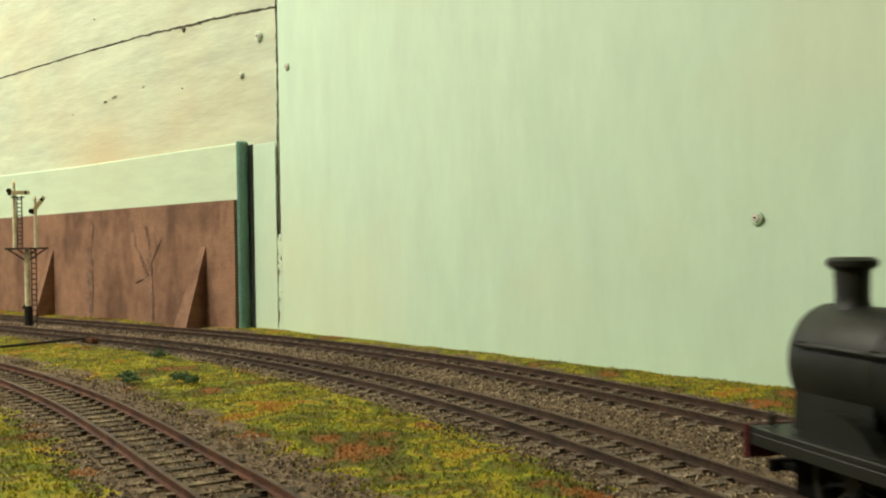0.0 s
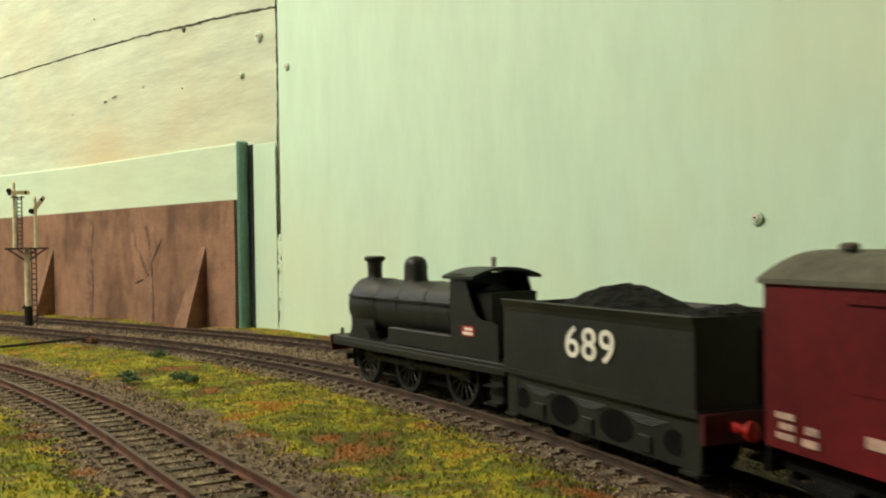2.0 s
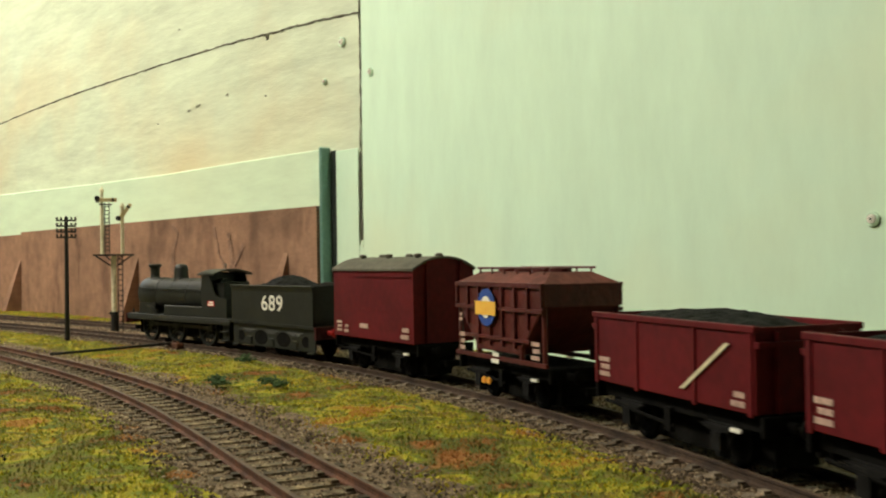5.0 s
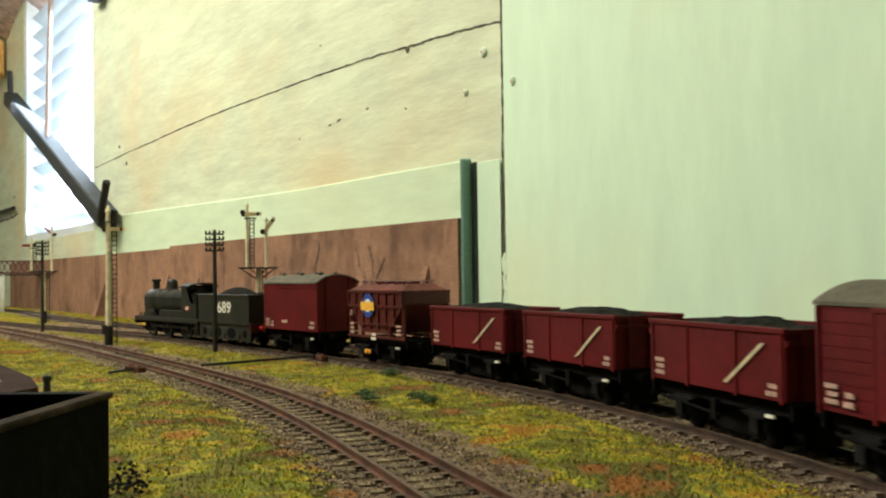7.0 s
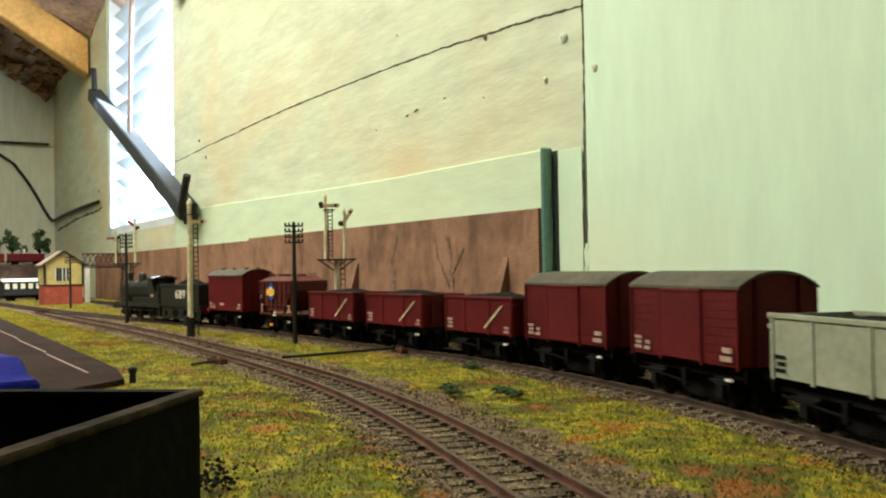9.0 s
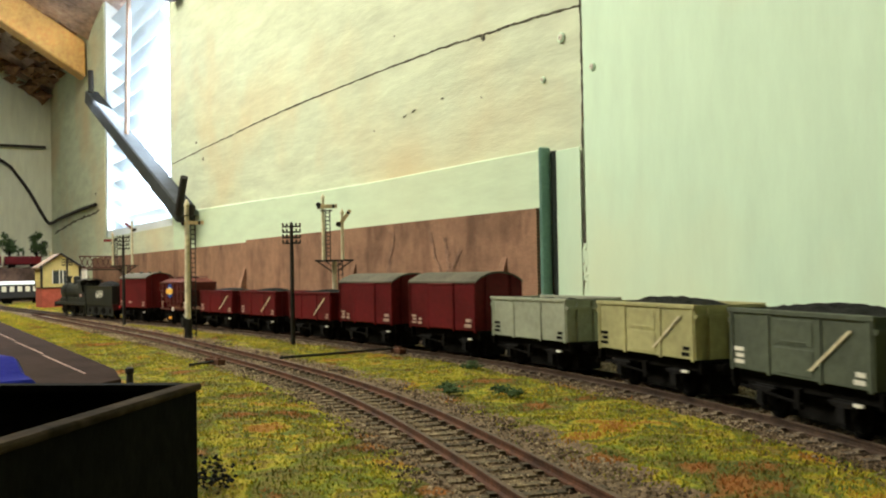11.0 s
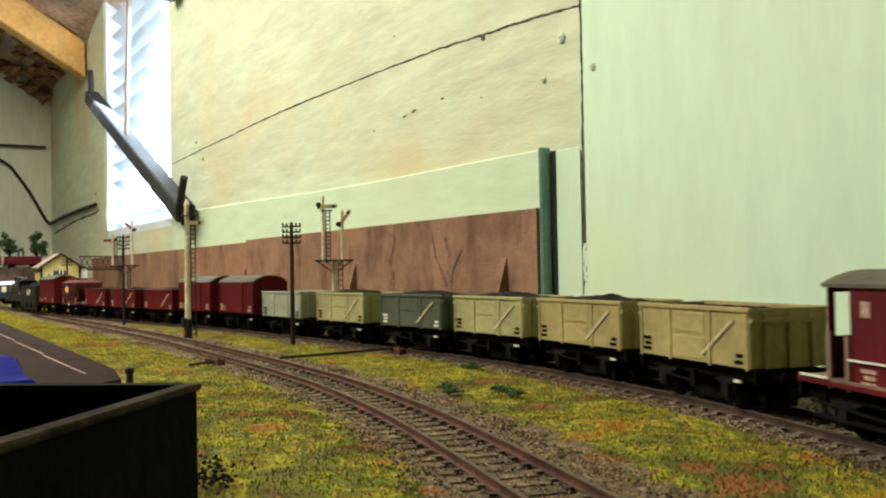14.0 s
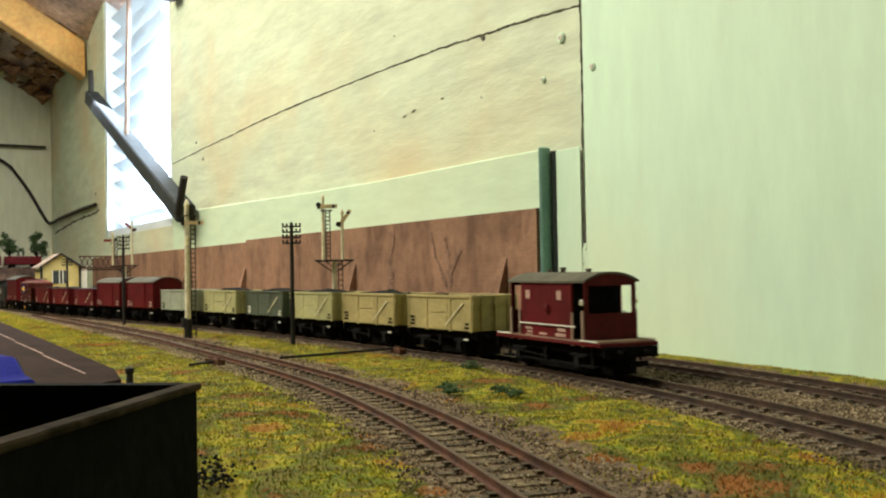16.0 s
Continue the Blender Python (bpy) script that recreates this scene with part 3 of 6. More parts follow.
# ---- brick retaining wall of printed brick, with sloping buttresses ----
t = thing("brick_wall", "low red-brown model brick retaining wall with weathered stains", "wall")
bm = bmesh.new()
box(bm, -1.075, -0.5285, 0.3625, 0.3673, -0.01, 0.083)
part("wall_face", bm, M_BRICK, t)
bm = bmesh.new()
box(bm, -1.95, -1.075, 0.3627, 0.3673, -0.01, 0.0805)
part("wall_face", bm, M_BRICK, t)
for bx in (-0.566, -0.795, -1.08, -1.32):
    bm = bmesh.new()
    w, dpt = 0.0135, 0.019
    vs = [bm.verts.new(v) for v in ((bx - w, 0.3624, -0.01), (bx + w * 0.3, 0.3624, -0.01), (bx + w * 0.3, 0.3624 - dpt, -0.01), (bx - w, 0.3624 - dpt, -0.01), (bx - w * 0.1, 0.3622, 0.053), (bx + w * 0.3, 0.3622, 0.053))]
    for q in ((0, 1, 2, 3), (2, 5, 4, 3), (1, 5, 2), (0, 3, 4), (0, 4, 5, 1)):
        bm.faces.new([vs[i] for i in q])
    part("buttress", bm, M_BRICK, t)

YS = 0.3620
for pts, w, sd in ((((-0.6326, 0.001), (-0.6333, 0.0278), (-0.6357, 0.0483), (-0.6398, 0.069)), 0.0052, 31), (((-0.6626, 0.0747), (-0.6526, 0.0526), (-0.6378, 0.0339)), 0.0040, 32), (((-0.6189, 0.0603), (-0.627, 0.0503), (-0.6350, 0.040)), 0.0034, 33),
                   (((-0.7295, -0.0004), (-0.7265, 0.0266), (-0.7284, 0.0535)), 0.0100, 34), (((-0.7284, 0.0535), (-0.7202, 0.0712), (-0.7293, 0.0782)), 0.0036, 35), (((-0.6559, 0.0275), (-0.6450, 0.0300), (-0.6345, 0.024)), 0.0030, 36)):
    tagged(crack("wall_stain", [(a, YS, b) for a, b in pts], w, sd, "sooty tree-like stain on the brick paper", M_STAIN), category="stain")

# ---- ground ----
def ground_z(x, y):
    return -0.0015 + 0.0012 * noise.noise(Vector((x * 14, y * 14, 0))) + 0.0006 * noise.noise(Vector((x * 60, y * 60, 1)))


def near_line(P, line, reach):
    """Distance of each point (n x 2) to a line, which runs as y over x."""
    k = (line.s > -1.12) & (line.p[:, 0] < 0.33)
    x, y = line.p[k][::-1, 0], line.p[k][::-1, 1]
    slope = np.gradient(y, x)
    return np.abs(P[:, 1] - np.interp(P[:, 0], x, y)) / np.sqrt(1 + np.interp(P[:, 0], x, slope) ** 2)


def behind_far(P):
    """Points on the wall's side of the far track, along its arc."""
    return (P[:, 0] > -0.5) & (P[:, 0] < 0.2) & (P[:, 1] + 0.62 > np.sqrt(np.maximum(0.952 ** 2 - (P[:, 0] + 0.49) ** 2, 0)))


gx = np.linspace(-2.5, 0.9, 460)
gy = np.linspace(-0.6, WALL - 0.001, 150)
GX, GY = np.meshgrid(gx, gy, indexing="ij")
P2 = np.c_[GX.ravel(), GY.ravel()]
dm, df = near_line(P2, MAIN, 0), near_line(P2, FAR, 0)
dist = np.minimum(np.minimum(dm, df), near_line(P2, SIDING, 0))
dist = np.where((dm < 0.046) & (df < 0.046), np.minimum(dist, 0.02), dist)
dist = np.where(behind_far(P2), dist + 0.008, dist)
Z = np.array([ground_z(x, y) for x, y in P2])
Z = np.where(dist < 0.026, np.minimum(Z, -0.0032), Z)
ny_ = len(gy)
faces = [(i * ny_ + j, (i + 1) * ny_ + j, (i + 1) * ny_ + j + 1, i * ny_ + j + 1) for i in range(len(gx) - 1) for j in range(ny_ - 1)]
me = bpy.data.meshes.new("ground")
me.from_pydata(np.c_[P2, Z].tolist(), [], faces)
me.materials.append(M_TURF)
me.materials.append(M_BALLAST)
fd = dist.reshape(len(gx), ny_)
me.polygons.foreach_set("material_index", [int(fd[i, j] < 0.0235) for i in range(len(gx) - 1) for j in range(ny_ - 1)])
me.polygons.foreach_set("use_smooth", [True] * len(faces))
tagged(new("ground", me), "model scenery ground of turf and ballast", kind="structure")
bm = bmesh.new()
box(bm, -2.5, 0.9, -0.62, WALL - 0.0005, -0.05, -0.012)
solid("baseboard", bm, M_MDF, "timber baseboard under the model scenery", kind="structure")


def ground_height(P):
    """The ground's height at points, from its own grid."""
    i = np.clip(np.searchsorted(gx, P[:, 0]) - 1, 0, len(gx) - 2)
    j = np.clip(np.searchsorted(gy, P[:, 1]) - 1, 0, len(gy) - 2)
    u, v = (P[:, 0] - gx[i]) / (gx[1] - gx[0]), (P[:, 1] - gy[j]) / (gy[1] - gy[0])
    H = Z.reshape(len(gx), len(gy))
    return H[i, j] * (1 - u) * (1 - v) + H[i + 1, j] * u * (1 - v) + H[i, j + 1] * (1 - u) * v + H[i + 1, j + 1] * u * v


def scatter(n, x0, x1, y0, y1, seed, power=1.0):
    r = np.random.default_rng(seed)
    x = x1 - (x1 - x0) * r.random(n) ** power
    return np.c_[x, r.uniform(y0, y1, n)], r


def road_mask(P):
    return (P[:, 1] < 0.105) & (P[:, 0] < -0.47 + np.clip(0.096 - P[:, 1], 0, 0.116) * 0.948) & (P[:, 0] > -2.4)


# grass scatter, denser where the camera passes
P, rng = scatter(520000, -1.9, 0.0, -0.02, WALL - 0.002, 11, 1.7)
d0 = np.minimum(np.minimum(near_line(P, MAIN, 0), near_line(P, FAR, 0)), near_line(P, SIDING, 0))
patch = 0.5 * np.sin(P[:, 0] * 61 + 2.3 * np.sin(P[:, 1] * 83)) * np.cos(P[:, 1] * 71 + 1.7 * np.sin(P[:, 0] * 47))
dm, df = near_line(P, MAIN, 0), near_line(P, FAR, 0)
between = (dm < 0.046) & (df < 0.046)
behind = behind_far(P)
keep = (np.where(behind, d0 + 0.007, d0) > 0.0225 + 0.008 * patch + rng.normal(0, 0.0022, len(P))) & ~road_mask(P) & ~between & (patch > -0.62 + 0.35 * rng.random(len(P)))
P, d0 = P[keep], d0[keep]
z = ground_height(P)
far = 1 + 1.1 * np.clip(-P[:, 0] - 0.5, 0, 1)
size = rng.uniform(0.00022, 0.00055, len(P)) * far
tufts("scatter_grass", np.c_[P, z], size, size * rng.uniform(0.7, 2.2, len(P)), M_GRASS, "yellow-green scatter grass with rusty patches", "grass", rng)
# loose stones of the ballast shoulders and between the sleepers
P, rng = scatter(200000, -1.7, 0.0, 0.05, WALL - 0.004, 12, 1.6)
d0 = np.minimum(np.minimum(near_line(P, MAIN, 0), near_line(P, FAR, 0)), near_line(P, SIDING, 0))
keep = (np.where(behind_far(P), d0 + 0.009, d0) < 0.0275 + rng.normal(0, 0.003, len(P))) | ((near_line(P, MAIN, 0) < 0.046) & (near_line(P, FAR, 0) < 0.046))
P, d0 = P[keep], d0[keep]
size = rng.uniform(0.00022, 0.00068, len(P)) * (1 + 0.4 * np.clip(-P[:, 0] - 0.5, 0, 1))
size = np.where(d0 < 0.0175, size * 0.8, size)
z = np.where(d0 < 0.0175, -0.0027, -0.0021)
tri_cloud("ballast", np.c_[P, z], size, M_STONE, "fine grey-brown ballast stones", "ballast", rng, flat=0.8)


# ---- tracks ----
def rail(line, side, name_parent, s0, s1, mat, gauge=0.0172):
    prof = ((-0.0011, -0.0026), (0.0011, -0.0026), (0.0011, -0.0021), (0.0003, -0.0018), (0.0003, -0.0009), (0.0006, -0.0006), (0.0006, 0.0), (-0.0006, 0.0), (-0.0006, -0.0006), (-0.0003, -0.0009), (-0.0003, -0.0018), (-0.0011, -0.0021))
    bm = bmesh.new()
    prev = None
    for s in np.arange(s0, s1, 0.012):
        c, w = line.at(s), line.way(s)
        nrm = Vector((-w.y, w.x, 0))
        ring = [bm.verts.new(c + nrm * (side * gauge / 2 + a) + Vector((0, 0, b))) for a, b in prof]
        if prev:
            for k in range(12):
                f = bm.faces.new((prev[k], prev[(k + 1) % 12], ring[(k + 1) % 12], ring[k]))
                f.material_index = 1 if k == 6 else 0
        prev = ring
    return part("rail", bm, [mat, M_RAILTOP], name_parent)


bm = bmesh.new()
box(bm, -0.0017, 0.0017, -0.0155, 0.0155, -0.0046, -0.0027)
for sy in (-1, 1):
    for o in (-0.0021, 0.0021):
        box(bm, -0.0012, 0.0012, sy * 0.0086 + o - 0.0009, sy * 0.0086 + o + 0.0009, -0.0027, -0.0020)
finish(bm)
SLEEPER_MESH = mesh_of("sleeper", bm, M_SLEEPER)
TIE_MESH = SLEEPER_MESH.copy()
TIE_MESH.materials[0] = M_TIE
TRACKS = []
for nm, line, s0, s1 in (("main_track", MAIN, -0.62, 1.58), ("far_track", FAR, -0.62, 1.60), ("siding_track", SIDING, -0.42, 0.95)):
    t = thing(nm, {"main_track": "curving model railway track with rusty rails in ballast", "far_track": "model railway track beside the wall, rusty rails", "siding_track": "curved model siding with weathered sleepers and rusty rails"}[nm], "track", "tracks", kind="structure")
    for side in (-1, 1):
        rail(line, side, t, s0, s1, M_RAIL if line is SIDING else M_RAILMAIN)
    TRACKS.append((t, line, s0, s1))


# ---- train ----
def axle_set(parent, x, r, mat=None):
    """Two wheels on an axle: a part that turns."""
    bm = bmesh.new()
    for sy in (-1, 1):
        m = pose(0, sy * 0.0075, 0, 90)
        lathe(bm, ((r * 1.12, -sy * -0.0006), (r * 1.12, -sy * -0.0001), (r, 0.0002 * sy), (r * 0.97, 0.0016 * sy), (r * 0.8, 0.0017 * sy), (r * 0.78, 0.0011 * sy), (r * 0.3, 0.0011 * sy), (r * 0.25, 0.0018 * sy), (0.0004, 0.0018 * sy)), 20, pose(0, sy * 0.0075, 0, 90) @ Matrix.Diagonal((1, 1, -1, 1)), cap=False)
    rod(bm, (0, -0.0075, 0), (0, 0.0075, 0), 0.001)
    ob = part("wheelset", bm, mat or M_FRAME, parent, m=pose(x, 0, r), smooth=True)
    return ob


def buffers(parent, x, z, sx, mat=None):
    for sy in (-0.0078, 0.0078):
        bm = bmesh.new()
        m = pose(x, sy, z, 0, 90 * sx)
        lathe(bm, ((0.0012, 0), (0.0010, 0.003), (0.0006, 0.003), (0.0006, 0.0052), (0.0021, 0.0054), (0.0021, 0.0060), (0.0012, 0.0064)), 14, m)
        part("buffer", bm, mat or M_FRAME, parent, smooth=True)


def coupling(parent, x, sx):
    bm = bmesh.new()
    box(bm, min(x, x + sx * 0.0075), max(x, x + sx * 0.0075), -0.002, 0.002, 0.0062, 0.0072)
    box(bm, x + sx * 0.0075 - 0.0007, x + sx * 0.0075 + 0.0007, -0.0045, 0.0045, 0.0055, 0.0078)
    part("coupling", bm, M_FRAME, parent)


def underframe(parent, L, wb, r=0.0058, top=0.0137, fitted=True, white=True):
    """Solebars, headstocks, axleguards with springs, brake gear, wheels, and an added light-blocking core."""
    bm = bmesh.new()
    for sy in (-1, 1):
        y = sy * 0.0128
        box(bm, -L / 2, L / 2, min(y, y - sy * 0.0014), max(y, y - sy * 0.0014), top - 0.0042, top - 0.0003)
    box(bm, -L / 2 + 0.001, L / 2 - 0.001, -0.012, 0.012, top - 0.002, top - 0.0004)
    part("solebar", bm, M_FRAME, parent)
    for sx in (-1, 1):
        bm = bmesh.new()
        box(bm, min(sx * L / 2, sx * (L / 2 + 0.0014)), max(sx * L / 2, sx * (L / 2 + 0.0014)), -0.0155, 0.0155, top - 0.0048, top - 0.0004)
        part("headstock", bm, M_FRAME, parent, bevel=0.0002)
        buffers(parent, sx * (L / 2 + 0.0012), top - 0.0026, sx)
        coupling(parent, sx * (L / 2 - 0.001), sx)
        for sy in (-1, 1):
            bm = bmesh.new()
            y0, y1 = sorted((sy * 0.0129, sy * 0.0137))
            x = sx * wb / 2
            extrude(bm, ((x - 0.0055, top - 0.004), (x + 0.0055, top - 0.004), (x + 0.0022, 0.0045), (x + 0.0022, 0.0022), (x - 0.0022, 0.0022), (x - 0.0022, 0.0045)), y0, y1)
            y0, y1 = sorted((sy * 0.0135, sy * 0.0158))
            box(bm, x - 0.0018, x + 0.0018, y0, y1, 0.0040, 0.0080)
            for k in range(3):
                box(bm, x - 0.0065 + 0.0012 * k, x + 0.0065 - 0.0012 * k, sy * 0.0143 - 0.0008, sy * 0.0143 + 0.0008, 0.0080 + 0.0004 * (2 - k), 0.0084 + 0.0004 * (2 - k))
            part("axlebox", bm, M_AXLE, parent)
    # added black core that stops light passing under the wagon
    bm = bmesh.new()
    box(bm, -L / 2 + 0.004, L / 2 - 0.004, -0.0070, 0.0070, 0.0012, top - 0.002)
    part("brake_rigging", bm, M_FRAME, parent)
    for sy in (-1, 1):
        bm = bmesh.new()
        y = sy * 0.0150
        rod(bm, (-0.002, y, 0.0065), (L / 2 - 0.004, y, top - 0.0052), 0.0005, 6)
        box(bm, -0.0012, 0.0012, y - 0.0008, y + 0.0008, 0.005, top - 0.003)
        for sx in (-1, 1):
            box(bm, sx * (wb / 2 - r - 0.0015) - 0.0008, sx * (wb / 2 - r - 0.0015) + 0.0008, sy * 0.0075 - 0.001, sy * 0.0075 + 0.001, 0.002, 0.010)
        part("brake_gear", bm, M_FRAME, parent)
    if white:
        bm = bmesh.new()
        box(bm, -L / 2 + 0.006, -L / 2 + 0.0095, 0.0151, 0.0160, top - 0.0048, top - 0.0040)
        part("lever_tip", bm, M_WHITE, parent, "white brake lever tip")
    return [(axle_set(parent, sx * wb / 2, r), sx * wb / 2, r) for sx in (-1, 1)]


def bars(parent, x, z, w, h, y, rows=2, mat=None, name="lettering", slots=0):
    """Unreadable lettering as plain bars on the side at y (its sign gives the side)."""
    sy = 1 if y > 0 else -1
    bm = bmesh.new()
    rh = h / (rows * 1.6 - 0.6)
    for k in range(rows):
        z0 = z - h / 2 + k * rh * 1.6
        y0, y1 = sorted((y, y + sy * 0.00015))
        box(bm, x - w / 2, x + w / 2 - (w * 0.2 if k % 2 else 0), y0, y1, z0, z0 + rh)
    return part(name, bm, mat or M_PINK, parent)


def load(parent, L, W, z, h, seed, mat=None, humps=1):
    r = random.Random(seed)
    bm = bmesh.new()
    nx, ny = 28, 12
    g = [[None] * (ny + 1) for _ in range(nx + 1)]
    for i in range(nx + 1):
        for j in range(ny + 1):
            u, v = i / nx * 2 - 1, j / ny * 2 - 1
            f = (1 - abs(u) ** 2.2) * (1 - abs(v) ** 2.4)
            if humps == 2:
                f *= 0.55 + 0.45 * math.cos(u * 4.6 + 0.4) ** 2
            k = noise.noise(Vector((u * 7 + seed, v * 5, seed))) * 0.0009 + r.uniform(-0.0004, 0.0004)
            g[i][j] = bm.verts.new((u * L / 2, v * W / 2, z + h * f + k))
    for i in range(nx):
        for j in range(ny):
            bm.faces.new((g[i][j], g[i + 1][j], g[i + 1][j + 1], g[i][j + 1]))
    return part("coal_load", bm, mat or M_COAL, parent, "dark coal surface, in empty wagons a sheet for the shaded inside")


WHEELS, VEHICLES = [], []


def vehicle(name, label, category, d, L, base, group=""):
    t = thing(name, label, category, group)
    t.scale = (1, 0.83, 1)
    VEHICLES.append((t, d + L / 2, base))
    return t


def mineral(d, mat, label, stripe=True, loaded=True, seed=1, L=0.068, door=True, stripe_mat=None, letter=None, top=0.0317):
    t = vehicle("mineral_wagon", label, "wagon", d, L, 0.038, "mineral wagons of the train")
    W, z0 = 0.033, 0.0137
    th = 0.0008
    for sy in (-1, 1):
        bm = bmesh.new()
        y0, y1 = sorted((sy * W / 2, sy * (W / 2 - th)))
        box(bm, -L / 2, L / 2, y0, y1, z0, top)
        part("side_panel", bm, mat, t)
        bm = bmesh.new()
        y0, y1 = sorted((sy * (W / 2 + 0.0007), sy * (W / 2 - th - 0.0003)))
        box(bm, -L / 2 - 0.0004, L / 2 + 0.0004, y0, y1, top - 0.0012, top + 0.0003)
        part("top_rail", bm, mat, t, bevel=0.0002)
        for k in (-0.5, -0.19, 0.19, 0.5):
            bm = bmesh.new()
            x = k * (L - 0.003)
            y0, y1 = sorted((sy * W / 2, sy * (W / 2 + 0.0005)))
            box(bm, x - 0.0007, x + 0.0007, y0, y1, z0 - 0.0006, top - 0.0012)
            part("stanchion", bm, mat, t)
        if door:
            bm = bmesh.new()
            y0, y1 = sorted((sy * W / 2, sy * (W / 2 + 0.0003)))
            for a, b in ((z0 + 0.0006, z0 + 0.008), (z0 + 0.0088, top - 0.0022)):
                box(bm, -0.0092, 0.0092, y0, y1, a, b)
            box(bm, -0.006, 0.006, *sorted((sy * (W / 2 + 0.0003), sy * (W / 2 + 0.0006))), z0 + 0.0095, z0 + 0.0101)
            part("door", bm, mat, t, bevel=0.0002)
        if stripe:
            bm = bmesh.new()
            y0, y1 = sorted((sy * (W / 2 + 0.0004), sy * (W / 2 + 0.00065)))
            vs = [bm.verts.new(v) for v in ((-0.0072, y1, z0 + 0.0026), (-0.0088, y1, z0 + 0.0026), (-0.0262, y1, z0 + 0.0142), (-0.0246, y1, z0 + 0.0142))]
            bm.faces.new(vs)
            w2 = [bm.verts.new((v.co.x, y0, v.co.z)) for v in vs]
            for k in range(4):
                bm.faces.new((vs[k], vs[(k + 1) % 4], w2[(k + 1) % 4], w2[k]))
            part("diagonal_stripe", bm, stripe_mat or M_STRIPE, t, "white diagonal end-door stripe")
        y = sy * (W / 2 + 0.0001)
        bars(t, L / 2 - 0.0055, z0 + 0.0040, 0.0055, 0.0050, y, 3, letter or M_PINK)
        bars(t, -L / 2 + 0.0058, z0 + 0.0026, 0.0046, 0.0032, y, 2, letter or M_PINK)
    for sx in (-1, 1):
        bm = bmesh.new()
        x0, x1 = sorted((sx * L / 2, sx * (L / 2 - th)))
        box(bm, x0, x1, -W / 2 + th, W / 2 - th, z0, top)
        part("end_panel", bm, mat, t)
        for k in (-0.3, 0.0, 0.3):
            bm = bmesh.new()
            x0, x1 = sorted((sx * L / 2, sx * (L / 2 + 0.0009)))
            box(bm, x0, x1, k * W - 0.0007, k * W + 0.0007, z0, top - 0.001)
            part("end_stiffener", bm, mat, t)
        bm = bmesh.new()
        x0, x1 = sorted((sx * L / 2, sx * (L / 2 + 0.0012)))
        box(bm, x0, x1, -W / 2, W / 2, top - 0.0042, top - 0.003)
        part("end_rail", bm, mat, t)
    bm = bmesh.new()
    box(bm, -L / 2 + th, L / 2 - th, -W / 2 + th, W / 2 - th, z0, z0 + 0.0008)
    part("floor_plate", bm, M_FRAME, t)
    if loaded:
        load(t, L - 0.003, W - 0.003, top - 0.0018, 0.0036, seed, humps=1 if seed % 2 else 2)
    else:
        # empty wagon: a near-flat dark sheet stands in for the shaded interior
        load(t, L - 0.002, W - 0.002, top - 0.0016, 0.0008, seed)
    for w in underframe(t, L, 0.038):
        WHEELS.append(w)
    return t


def arc_roof(W, z, rise, n=10, over=0.0008, thick=0.0009):
    pts = []
    for i in range(n + 1):
        u = i / n * 2 - 1
        pts.append((u * (W / 2 + over), z + rise * (1 - abs(u) ** 2.2)))
    return pts + [(x, zz - thick) for x, zz in reversed(pts)]


